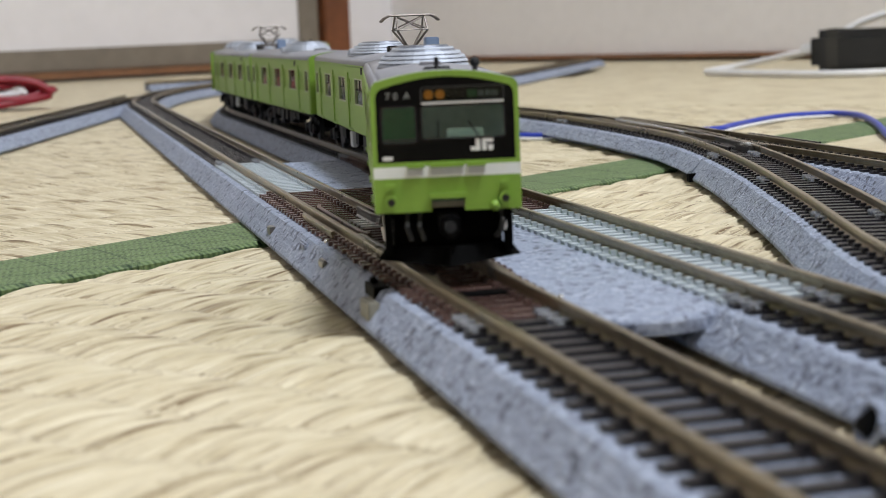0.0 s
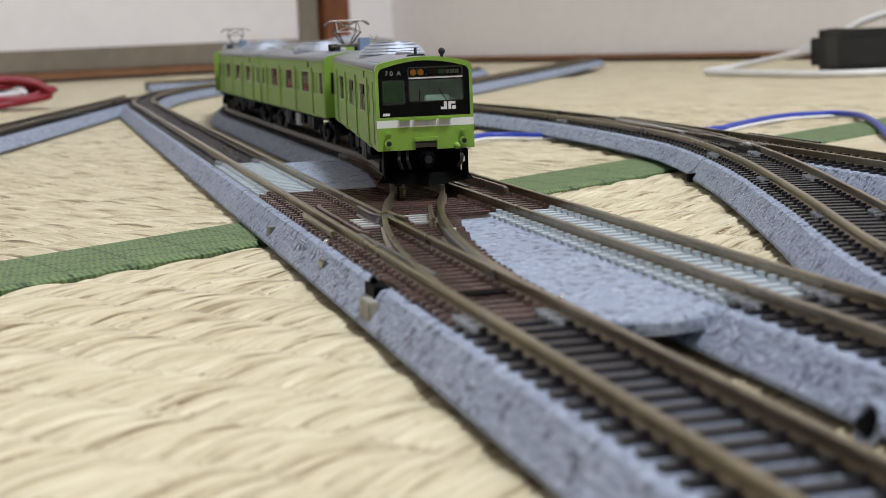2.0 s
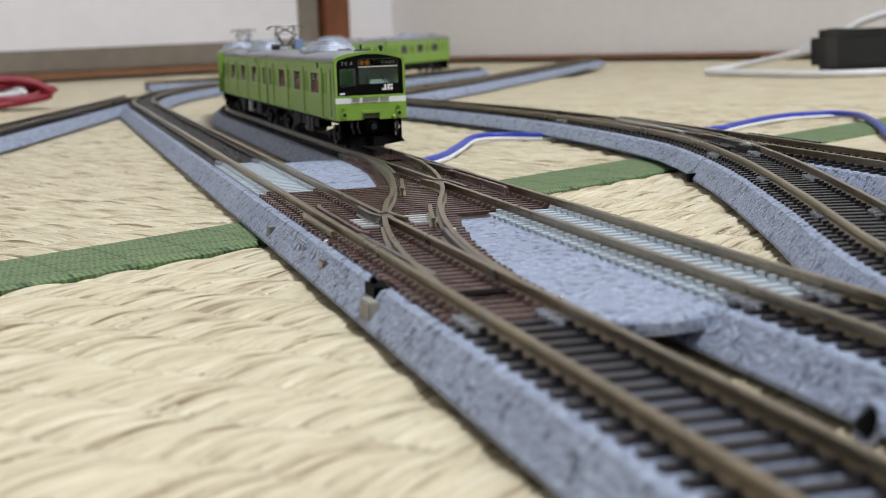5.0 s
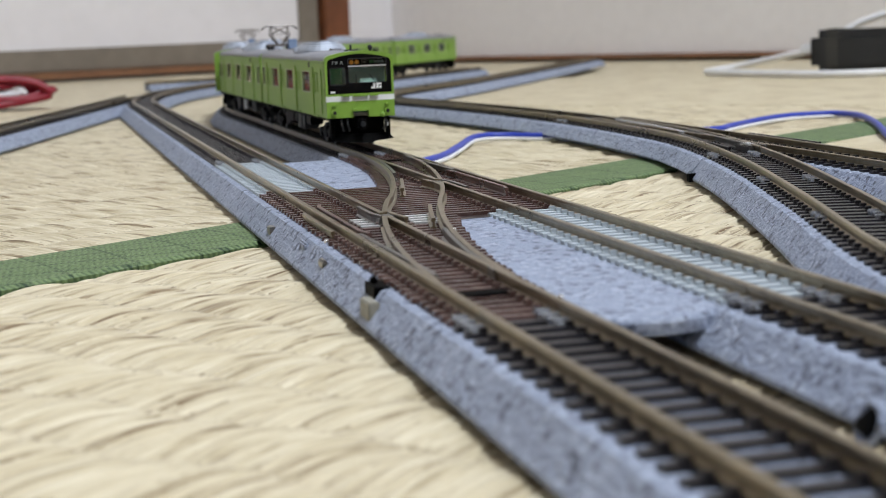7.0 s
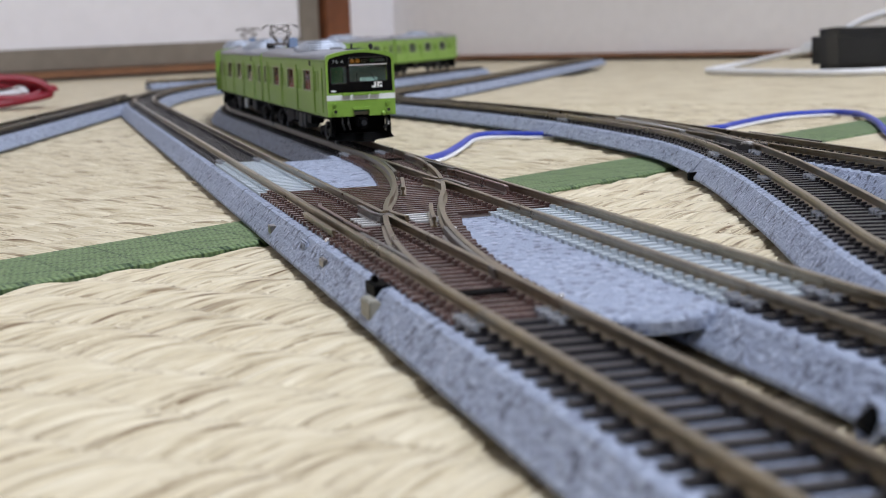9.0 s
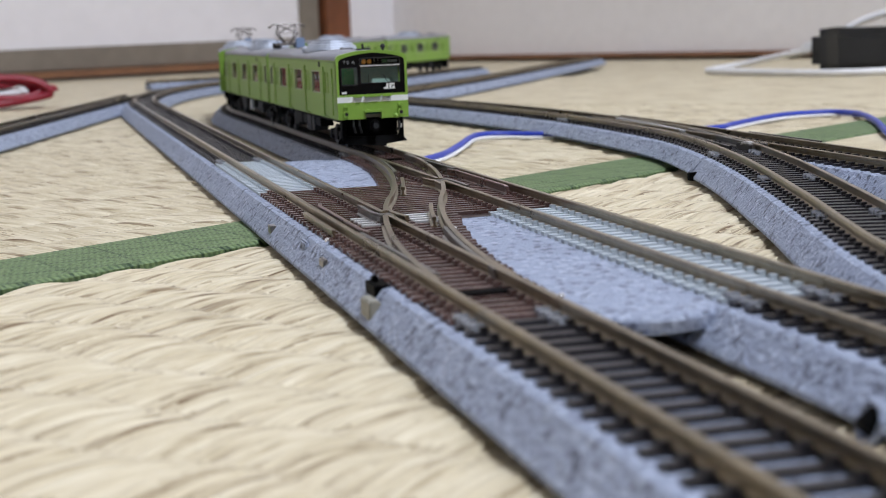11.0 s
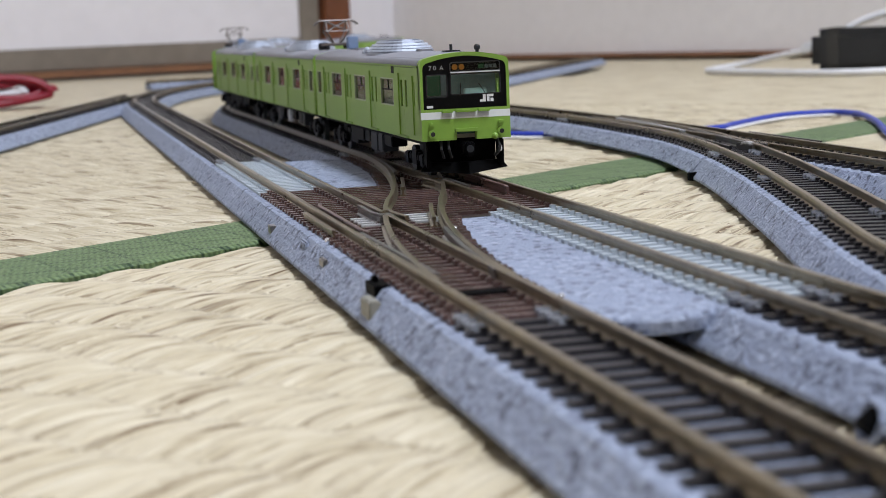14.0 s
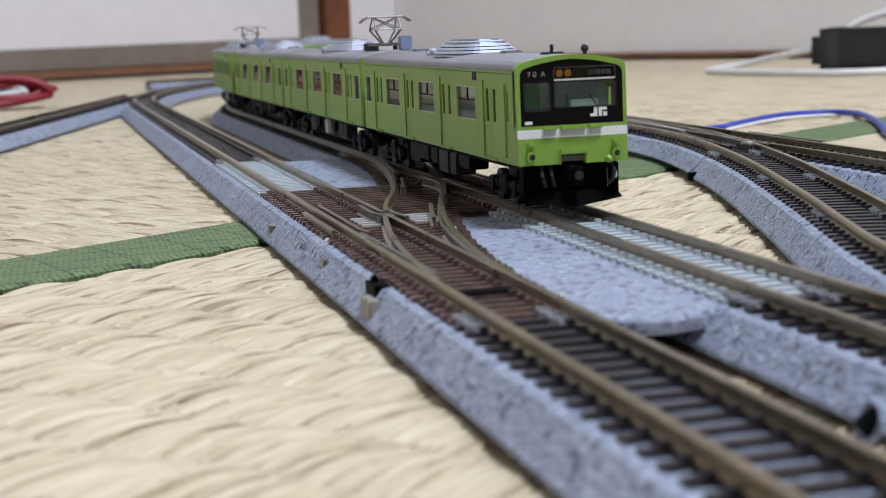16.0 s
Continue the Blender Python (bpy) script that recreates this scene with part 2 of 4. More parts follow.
def line(x0, y0, x1, y1, n=2):
    return [(x0 + (x1 - x0) * i / (n - 1), y0 + (y1 - y0) * i / (n - 1)) for i in range(n)]


SPACE, Y0, Y1, YM = 33.0, 179.0, 435.0, 305.0


def diag(n=40):
    """The centre line that crosses over between the two tracks."""
    out, R, ym = [], 481.0, YM
    for i in range(n + 1):
        y = ym + (i / n * 2 - 1) * 124.5
        a = 124.5 - abs(y - ym)
        dx = R - math.sqrt(R * R - a * a)
        out.append((dx if y < ym else SPACE - dx, y))
    return out


R_B, Y_B, TURN_B = 560.0, 700.0, radians(32.0)


def b_curve(deg0, deg1, n=24, r=R_B, cx=SPACE + R_B, cy=Y_B):
    return [(cx - r * math.cos(radians(deg0 + (deg1 - deg0) * i / n)), cy + r * math.sin(radians(deg0 + (deg1 - deg0) * i / n)))
            for i in range(n + 1)]


def route_b(s):
    """Centre line of the far track; s runs along it, equal to y on the straight."""
    if s <= Y_B:
        return (SPACE, s)
    a = min(TURN_B, (s - Y_B) / R_B)
    k = max(0.0, s - Y_B - R_B * TURN_B)
    return (SPACE + R_B * (1 - math.cos(a)) + k * math.sin(a), Y_B + R_B * math.sin(a) + k * math.cos(a))


# ---- room ----
ROOM = pose(0.373, 2.004, 0, 0, 0, 202)


def wall(name, label, bm, material, kind="structure", parent=None):
    ob = part(name, bm, material, parent)
    if parent is None:
        ob.matrix_basis = ROOM
    return tagged(ob, label, "", "", kind)


def room():
    w, d, h = 3720.0, 4200.0, 2400.0
    wall("wall_north", "white papered wall behind the tracks", boxed(-60, 62, -80, 0, 0, h), M_FUSUMA)
    wall("wall_north_upper", "plaster wall above the sliding doors", boxed(101, w, -80, 0, 1800, h), M_WALL)
    wall("wall_east", "off-white plaster wall", boxed(-90, 0, 0, d, 0, h), M_WALL)
    # added out of view, its dark colour keeps the cab glass from reflecting brightly
    wall("wall_south", "unseen wall behind the camera, darkened to dim reflections", boxed(-90, w, d, d + 80, 0, h), M_DIMWALL)
    wall("wall_west", "off-white plaster wall", boxed(w, w + 80, -80, d + 80, 0, h), M_WALL)
    wall("ceiling", "pale board ceiling", boxed(-90, w + 80, -80, d + 80, h, h + 40), M_CEIL)
    wall("post", "red-brown wooden post at the wall", boxed(64, 99, -70, 6, 0, h, bevel=1.5), M_POST)
    wall("baseboard", "thin brown wooden strip along the wall", boxed(0, 9, 8, d, 0, 4.5, bevel=0.6), M_SILL)
    wall("door_sill", "brown wooden sill under the sliding doors", boxed(100, w, -60, 14, 0, 7.5, bevel=0.8), M_SILL)
    for i in range(4):
        u0 = 102 + i * 905
        dr = wall("door_%d" % (i + 1), "white paper sliding door with a grey-brown frame",
                  boxed(u0 + 25, u0 + 878, -24 - 24 * (i % 2), -8 - 24 * (i % 2), 31, 1780), M_FUSUMA)
        for a in ((u0, u0 + 26, 7.6, 1800), (u0 + 877, u0 + 900, 7.6, 1800)):
            part("stile", boxed(a[0], a[1], -28 - 24 * (i % 2), -4 - 24 * (i % 2), a[2], a[3], bevel=1.5), M_FRAME, dr)
        for z in ((7.6, 32), (1779, 1800)):
            part("door_rail", boxed(u0 + 26, u0 + 877, -28 - 24 * (i % 2), -4 - 24 * (i % 2), z[0], z[1], bevel=1.5), M_FRAME, dr)


room()

lampthing = thing("ceiling_light", "round white ceiling lamp", "lamp", m=pose(0.56, -0.42, 2.28))
_b = bmesh.new()
cyl(_b, (0, 0, 40), (0, 0, 1), 300, 40, 48)
part("lamp_body", _b, M_WHITE, lampthing)

# ---- floor ----
MAT_TURN = radians(38.0)
FLOOR = Matrix.Translation((0, 0.3217, 0)) @ Matrix.Rotation(MAT_TURN, 4, "Z")


def chance(*k):
    """A repeatable number between 0 and 1 for whole numbers."""
    q = np.sin(sum(a * c for a, c in zip(k, (12.9898, 78.233, 37.719)))) * 43758.5453
    return q - np.floor(q)


RIDGE = 15.0


def rush(along, lean, reed, deep, s0, s1, n0, n1, ds, dn):
    """The woven rush: reeds arching in ridges between the hidden warp threads. along: the reeds run along the mat's edge."""
    S, Nn = np.arange(s0, s1 + ds / 2, ds), np.minimum(np.arange(n0, n1 + dn / 2, dn), n1)
    s, n = np.meshgrid(S, Nn, indexing="ij")
    a, b = (s, n) if along else (n, s)
    a = a + 1.2 * np.sin(b / 17.0) + 0.9 * np.sin(b / 5.3 + 1.0) + 0.5 * np.sin(b / 2.9 + 0.3 * np.sin(b / 13.0))
    row = np.floor(a / RIDGE)
    slant = a / RIDGE - row - 0.5
    b = b + 0.6 * np.sin(a / 6.1 + 1.7 * np.sin(b / 5.0)) + 0.8 * np.sin(a / 41.0 + b / 23.0) - lean * slant * (1.0 + 0.4 * np.sin(row * 3.7 + b / 9.0))
    j = np.floor(b / reed)
    w = b / reed - j
    ph = a / RIDGE + 0.12 * (chance(j, np.zeros_like(j) + 3) - 0.5)
    k = np.floor(ph)
    v = ph - k
    r1, r2 = chance(j, k), chance(j + 5, k + 11)
    sunk = np.where(r2 < 0.16, 0.62, 1.0)
    bundle = 0.5 + 0.5 * np.sin(b / 2.3 + 2.0 * np.sin(k * 2.1) + b / 11.0)
    hump = np.sin(np.pi * np.clip(v, 0.0, 1.0)) ** 0.9 * (0.80 + 0.20 * r1) * (0.78 + 0.22 * bundle) * sunk
    gap = np.where(chance(j + 0.5 * np.sign(w - 0.5), k + 4) < 0.45, 1.0, 0.4)
    gap = gap * np.sin(np.pi * v) ** 0.6
    round_reed = 1.0 - gap * (1.0 - np.sin(np.pi * w) ** 0.75)
    z = -0.98 - deep + 0.92 * hump + deep * round_reed
    if along:
        z -= 0.5 * np.exp((n - n1) / 4.0)
    z = np.minimum(z, -0.02)
    p, q = s.shape
    me = bpy.data.meshes.new("rush_surface")
    co = np.stack([s, n, z], -1).reshape(-1, 3) * MM
    i = np.arange(p * q).reshape(p, q)
    quads = np.stack([i[:-1, :-1], i[1:, :-1], i[1:, 1:], i[:-1, 1:]], -1).reshape(-1, 4)
    me.vertices.add(p * q)
    me.vertices.foreach_set("co", co.ravel().astype(np.float32))
    me.loops.add(quads.size)
    me.loops.foreach_set("vertex_index", quads.ravel().astype(np.int32))
    me.polygons.add(len(quads))
    me.polygons.foreach_set("loop_start", np.arange(0, quads.size, 4, dtype=np.int32))
    me.update(calc_edges=True)
    uv = me.uv_layers.new(name="reeds")
    first = np.repeat(quads[:, 0], 4)
    kk, jj = k.ravel()[first], j.ravel()[first]
    pq = np.stack([b, a], -1).reshape(-1, 2)[quads.ravel()] + np.stack([17.0 * kk + 2.3 * jj, 31.0 * kk + 9.0 * jj], -1)
    uv.data.foreach_set("uv", pq.ravel().astype(np.float32))
    me.materials.append(M_RUSH)
    me.shade_smooth()
    return me


def floor():
    wall("floor", "pale rush-covered floor of the room", boxed(-90, 3800, -80, 4280, -60, -3.0), M_TATAMI)
    for n0, n1, area in ((-900, -0.4, (-200, 160, -190, -0.4, 0.6, 0.33)), (28.6, 928, (-90, 420, 28.6, 360, 0.42, 0.9))):
        m = thing("tatami_mat", "pale woven rush tatami mat", "tatami mat", "tatami mats", FLOOR)
        s0, s1, a0, a1 = area[:4]
        part("mat_core", boxed(s0, s1, a0, a1, -2.95, -2.86), M_TATAMI, m)
        rest = [(-1050, s0, n0, n1), (s1, 750, n0, n1)]
        rest += [(s0, s1, n0, a0)] if a0 > n0 else [(s0, s1, a1, n1)]
        for x0, x1, y0, y1 in rest:
            part("mat_field", boxed(x0, x1, y0, y1, -2.9, -0.5), M_TATAMI, m)
        r = new("rush_surface", rush(n0 < 0, *((0.7, 1.55, 1.25) if n0 < 0 else (-1.0, 1.9, 1.7)), *area))
        r.parent = m
        if n0 > 0:
            tagged(m, "pale woven rush tatami mat with a green cloth border")
            part("cloth_border", sweep([(-1050 + 20 * i, 0) for i in range(91)],
                                       [(-28.2, -2.6), (-28.2, -0.6), (-27.6, 0.0), (-14, 0.25), (-0.8, 0.0), (-0.2, -0.6), (-0.2, -2.6)]),
                 M_HERI, m, "green woven cloth border")


floor()


# ---- tracks ----
def diag_x(y):
    a = 124.5 - abs(y - YM)
    if a <= 0:
        return 0.0 if y < YM else SPACE
    dx = 481 - math.sqrt(481 * 481 - a * a)
    return dx if y < YM else SPACE - dx


def short_rail(t, pts, name, label="short check rail", lift=-0.06, material=None):
    part(name, sweep(pts, [(u * 0.8, z + lift) for u, z in RAIL]), material or M_RAIL, t, label)


def joiner(t, x, y, turn=0.0):
    """A grey plastic rail joiner with ribs."""
    bm = bmesh.new()
    box(bm, -0.75, 0.75, -5.0, 5.0, 5.1, 6.15, bevel=0.15)
    for k in (-3.4, 0.0, 3.4):
        box(bm, -0.95, 0.95, k - 0.45, k + 0.45, 5.1, 6.45, bevel=0.12)
    ob = part("rail_joiner", bm, M_JOINER, t, "grey plastic rail joiner")
    ob.matrix_basis = Matrix.Translation((x * MM, y * MM, 0)) @ Matrix.Rotation(turn, 4, "Z")


M_GLINTBALL = mat("polished_steel", (0.8, 0.8, 0.82), 0.12, 0.9, vary=0.05)
M_JOINER = mat("clear_grey_joiner_plastic", (0.30, 0.31, 0.34), 0.16, vary=0.3)
M_BEIGE = mat("beige_plastic", (0.27, 0.26, 0.22), 0.6, vary=0.15)
M_BROWNBASE = mat("dark_brown_plastic", (0.035, 0.022, 0.020), 0.36, vary=0.3)


def crossover():
    t = thing("crossover_track", "grey model crossover track with brown sleepers", "model track")
    long = [Y0 + 0.3 + 10 * i for i in range(26)] + [Y1 - 0.3]
    bed_profile = [(u, z * 0.99) for u, z in ROADBED]
    for x in (0, SPACE):
        part("roadbed", sweep([(x, y) for y in long], bed_profile), M_BALLAST, t)
    # the plate between the tracks, with bulging ends, open underneath
    edge = [(8.2 + (SPACE - 16.4) * i / 16, Y0 + 1.0 - 4.5 * math.sin(math.pi * i / 16) ** 0.6) for i in range(17)]
    edge += [(SPACE - 8.2 - (SPACE - 16.4) * i / 16, Y1 - 1.0 + 1.5 * math.sin(math.pi * i / 16) ** 0.6) for i in range(17)]
    pl = bmesh.new()
    mid = Vector((SPACE / 2, YM))
    rings = [[pl.verts.new((mid.x + (x - mid.x) * k, mid.y + (y - mid.y) * k, z)) for x, y in edge]
             for k, z in ((0.985, 2.6), (0.998, 3.0), (1.0, 4.5), (0.997, 4.95), (0.99, 5.17))]
    for p, q in zip(rings, rings[1:]):
        for i in range(len(edge)):
            k = (i + 1) % len(edge)
            pl.faces.new((p[i], p[k], q[k], q[i]))
    pl.faces.new(rings[0])
    pl.faces.new(rings[-1])
    part("middle_plate", pl, M_BALLAST, t, "grey plate with rounded ends between the tracks")
    f1, f2 = YM - 27.9, YM + 27.9
    for x, gaps in ((-G, ()), (G, ((f1 - 3.2, f1 + 2.5),)), (SPACE - G, ((f2 - 2.5, f2 + 3.2),)), (SPACE + G, ())):
        y = Y0
        for g0, g1 in gaps:
            part("rail", sweep([(x, y), (x, g0)], RAIL), M_RAIL, t, "nickel rail in a darkened brown")
            y = g1
        part("rail", sweep([(x, y), (x, Y1)], RAIL), M_RAIL, t, "nickel rail in a darkened brown")
    D = [q for q in diag(80) if YM - 108 < q[1] < YM + 108]
    low = [(a, z - 0.03) for a, z in RAIL]
    for u, g in ((-G, f1), (G, f2)):
        c = offset(D, u)
        part("curved_rail", sweep([q for q in c if q[1] < g - 2.0], low), M_RAIL, t, "nickel rail in a darkened brown")
        part("curved_rail", sweep([q for q in c if q[1] > g + 2.0], low), M_RAIL, t, "nickel rail in a darkened brown")
    # frogs, wing rails and check rails
    for fx, fy, k in ((G, f1, 1), (SPACE - G, f2, -1)):
        bm = bmesh.new()
        box(bm, fx - 1.5, fx + 1.5, fy - 2.4, fy + 3.0, 5.7, 7.3, bevel=0.25)
        part("frog", bm, M_FROG, t, "grey metal frog block")
        short_rail(t, [(fx - k * 1.6, fy + k * 16), (fx - k * 1.7, fy + k * 3), (fx - k * 0.9, fy - k * 2)], "wing_rail", "dark wing rail", -0.02, M_FROG)
        short_rail(t, [(fx + k * 2.0, fy + k * 9), (fx + k * 1.6, fy + k * 2), (fx + k * 2.4, fy - k * 6)], "wing_rail", "dark wing rail")
    for x, fy in ((-G + 1.7, f1), (SPACE + G - 1.7, f2)):
        s = 1 if x < 10 else -1
        short_rail(t, [(x + s * 0.7, fy - 24), (x, fy - 20), (x, fy + 20), (x + s * 0.7, fy + 24)], "check_rail", "brown check rail", -0.1, M_TIE_BROWN)
        short_rail(t, [(x - s * 3.4, fy - 14), (x - s * 3.4, fy + 16)], "edge_strip", "pale metal strip beside the rail", -0.7)
    for u, fy in ((G - 1.8, f1), (-G + 1.8, f2)):
        short_rail(t, [q for q in offset(D, u) if abs(q[1] - fy) < 12], "check_rail", "short check rail", -0.08)
    # switch blades and throw bars
    for k, yb, x0 in ((1, YM - 100, 0.0), (-1, YM + 100, SPACE)):
        pts = [(diag_x(yb + k * i * 8) - k * (-G + 0.95), yb + k * i * 8) for i in range(7)]
        short_rail(t, sorted(pts, key=lambda q: q[1]), "switch_blade", "thin bright switch blade", -0.04, M_FROG)
        pts = [(x0 - k * (G - 1.6 + 0.12 * i), yb + k * i * 8) for i in range(7)]
        short_rail(t, sorted(pts, key=lambda q: q[1]), "switch_blade", "thin bright switch blade", -0.04, M_FROG)
        part("throw_bar", boxed(x0 - 6.0, x0 + 5.4, yb - 2.8 - k * 7, yb + 0.6 - k * 7, 5.0, 6.15, bevel=0.1), M_BLACK, t, "black throw bar")
    # bright steel strips laid on for the light that the sleepers reflect
    for x0, x1, y0, y1 in ((0.2, 3.4, f1 - 3, f1 + 9), (9.6, 14.8, f1 - 2, f1 + 11)):
        y = y0
        while y < y1:
            part("shine_strip", boxed(x0, x1, y, y + 1.5, 5.7, 6.05), M_STEEL, t, "bright strip for the light reflected on a sleeper")
            y += 3.4
    # dark bed under the brown sleepers
    ys = [Y0 + 1 + i * (Y1 - Y0 - 2) / 60 for i in range(61)]
    bed = bmesh.new()
    prev = None
    for y in ys:
        d = diag_x(y)
        x0 = -7.9 if y < 346 else min(SPACE - 7.9, d - 8.1)
        x1 = SPACE + 7.9 if y > 284 else max(7.9, d + 8.1)
        cur = (bed.verts.new((x0, y, 5.24)), bed.verts.new((x1, y, 5.24)))
        if prev:
            bed.faces.new((prev[0], prev[1], cur[1], cur[0]))
        prev = cur
    part("sleeper_bed", bed, M_BROWNBASE, t, "dark brown sleeper bed")
    # sleepers
    y = Y0 + 1.7
    while y < Y1 - 1:
        d = diag_x(y)
        if y < 284:
            lay_span(t, -8.0, max(8.0, d + 8.2), y, M_TIE_BROWN)
            lay_tie(t, SPACE, y, 0, 8.0, M_TIE_PALE)
        elif y < 346:
            lay_span(t, -8.0, SPACE + 8.0, y, M_TIE_BROWN)
        else:
            lay_tie(t, 0, y, 0, 8.0, M_TIE_PALE)
            lay_span(t, min(SPACE - 8.0, d - 8.2), SPACE + 8.0, y, M_TIE_BROWN)
        y += 3.55
    # fittings on the slope of the roadbed
    part("lever_plate", boxed(-12.0, -10.4, 207.0, 213.0, 1.5, 4.1, bevel=0.2), M_BEIGE, t, "beige plate of the point lever")
    part("lever_slot", boxed(-10.3, -8.1, 211.5, 218.0, 3.7, 5.4, bevel=0.1), M_BLACK, t, "black lever slot")
    part("lever", boxed(-9.9, -9.0, 215.2, 216.6, 4.4, 6.2, bevel=0.2), M_BLACK, t)
    part("clip", boxed(-11.6, -10.4, 303, 306.5, 2.0, 3.6, bevel=0.1), M_FROG, t, "dark metal clip")
    part("socket", boxed(-10.9, -10.0, 248.5, 253, 2.2, 4.2, bevel=0.25), M_FROG, t)
    part("socket", boxed(-10.6, -9.7, 268, 273.5, 2.6, 4.6, bevel=0.3), M_BALLAST, t)
    bm = bmesh.new()
    cyl(bm, (21.4, 136.0, 0.9), (0.8, 0, 0.6), 1.6, 2.6, 16)
    part("wire_socket", bm, M_BLACK, t, "round black wire socket")
    collar = [(20.9 + 0.6 * math.cos(q), 136.0 + 2.0 * math.sin(q), 1.2 + 1.8 * math.cos(q)) for q in (2 * math.pi * i / 20 for i in range(20))]
    part("socket_collar", tubed(collar, 0.5, 8, True), M_BALLAST, t, "grey rim round the wire socket", True)
    # small polished balls added to make tiny glints
    for x, y in ((5.4, 202.8), (8.2, 189.1), (-8.6, 258.0), (13.2, 262.0)):
        glint_ball = bmesh.new()
        bmesh.ops.create_icosphere(glint_ball, subdivisions=2, radius=0.42, matrix=Matrix.Translation((x, y, 6.0)))
        part("glint_ball", glint_ball, M_GLINTBALL, t, "tiny steel ball added for a glint", True)
    for x in (-G - 1.6, G - 1.7, SPACE - G - 1.6, SPACE + G - 1.7):
        joiner(t, x, Y0 - 2)
        joiner(t, x, Y1)
    return t


SPANS = {}


def lay_span(t, x0, x1, y, material):
    """A brown sleeper of its own length."""
    key = (round(x1 - x0, 0), material.name)
    if key not in SPANS:
        h = key[0] / 2
        bm = bmesh.new()
        box(bm, -h, h, -0.72, 0.72, 4.6, 5.85)
        bmesh.ops.recalc_face_normals(bm, faces=bm.faces)
        bmesh.ops.scale(bm, vec=(MM, MM, MM), verts=bm.verts)
        me = bpy.data.meshes.new("sleeper")
        bm.to_mesh(me)
        bm.free()
        me.materials.append(material)
        SPANS[key] = me
    ob = new("sleeper", SPANS[key])
    ob.parent = t
    ob.matrix_basis = Matrix.Translation(((x0 + x1) / 2 * MM, y * MM, 0))
    for u in (-G, G):
        for base in ((0.0,) if x1 < 20 else (0.0, SPACE) if x0 < 0 else (SPACE,)):
            ch = new("chair", CHAIR)
            ch.parent = t
            ch.matrix_basis = Matrix.Translation(((base + u) * MM, y * MM, 0))


def chair_mesh():
    bm = bmesh.new()
    for c in (-1.15, 1.15):
        box(bm, c - 0.5, c + 0.5, -0.6, 0.6, 5.7, 6.35)
    bmesh.ops.recalc_face_normals(bm, faces=bm.faces)
    bmesh.ops.scale(bm, vec=(MM, MM, MM), verts=bm.verts)
    me = bpy.data.meshes.new("chair")
    bm.to_mesh(me)
    bm.free()
    me.materials.append(M_TIE_BROWN)
    return me


CHAIR = chair_mesh()
M_FROG = mat("dark_nickel", (0.22, 0.21, 0.20), 0.35, 0.8, vary=0.2)


track("straight_track", "grey model track with dark sleepers", line(0, 15, 0, Y0 - 0.3), M_TIE_DARK, "straight track pieces")
track("straight_track", "grey model track with dark sleepers", line(SPACE, 15, SPACE, Y0 - 0.3), M_TIE_DARK, "straight track pieces")
crossover()
LOW = [(u, z - 0.12 if z > 2 else z) for u, z in ROADBED]
track("curved_track", "grey model track with dark sleepers, straight then bending", line(0, Y1, 0, 840) + b_curve(1, 30, 28, 705, 705, 840), M_TIE_DARK, "curved track pieces")
track("curved_track", "grey model track with dark sleepers in a wide bend", line(SPACE, Y1, SPACE, Y_B) + b_curve(1, 32, 31) + [route_b(1050), route_b(1180), route_b(1312)], M_TIE_DARK, "curved track pieces")
track("branch_track", "grey model track joining another track", line(-130, 388, 2, 975), M_TIE_DARK, "branch tracks", roadbed=LOW)
track("siding_track", "grey model track in the distance", glide([(28, 1267), (58, 1271), (120, 1300), (170, 1340)]), M_TIE_DARK, "branch tracks")
E_CTRL = [(40, 110), (47, 140), (62, 199), (69, 223), (83, 268), (104, 342), (119.5, 415), (124.5, 478), (125.5, 535), (123, 592),
          (118, 655), (112, 705), (107, 750), (108, 790), (120, 825), (142, 865), (178, 925), (248, 1055), (349, 1248), (415, 1378)]
E_ALL = glide(E_CTRL)
RAISED = [(-9.4, 0), (-9.6, 1.3), (-12.4, 1.4), (-12.3, 1.7)] + ROADBED[3:-3] + [(12.3, 1.7), (12.4, 1.4), (9.6, 1.3), (9.4, 0)]

def shortened(path, gap=0.35):
    (ax, ay), (bx, by), (cx, cy), (dx, dy) = path[0], path[1], path[-2], path[-1]
    la, lc = math.hypot(bx - ax, by - ay), math.hypot(dx - cx, dy - cy)
    return [(ax + (bx - ax) * gap / la, ay + (by - ay) * gap / la), *path[1:-1], (dx + (cx - dx) * gap / lc, dy + (cy - dy) * gap / lc)]


for i0, i1, lab in ((0, 75, "grey curved model track with dark sleepers"), (75, 112, "grey model turnout with dark sleepers"),
                    (112, 168, "grey curved model track lying across the mat edge"), (168, 210, "grey curved model track in a tight bend"),
                    (210, 266, "grey straight model track in the distance")):
    e = track("curved_track", lab, shortened(E_ALL[i0:i1 + 1]), M_TIE_DARK, "curved track pieces", roadbed=RAISED if 75 <= i0 < 168 else None)
    (x0, y0), (x1, y1) = E_ALL[i0], E_ALL[i0 + 1]
    an = math.atan2(y1 - y0, x1 - x0) - math.pi / 2
    for u in (-G - 1.6, G - 1.7):
        joiner(e, x0 + u * math.cos(an), y0 + u * math.sin(an), an)
    if i0 == 0:
        for jx, jy in ((88.2, 307), (97.2, 305), (70.4, 246), (79.6, 244)):
            joiner(e, jx, jy, -0.27)
    if i0 == 75:
        # the dark notch is not cut in; a black block is added for it
        part("joint_notch", boxed(96.0, 98.6, 366.0, 367.4, 0.3, 2.3, bevel=0.15), M_BLACK, e, "black block in place of the dark notch at the joint")
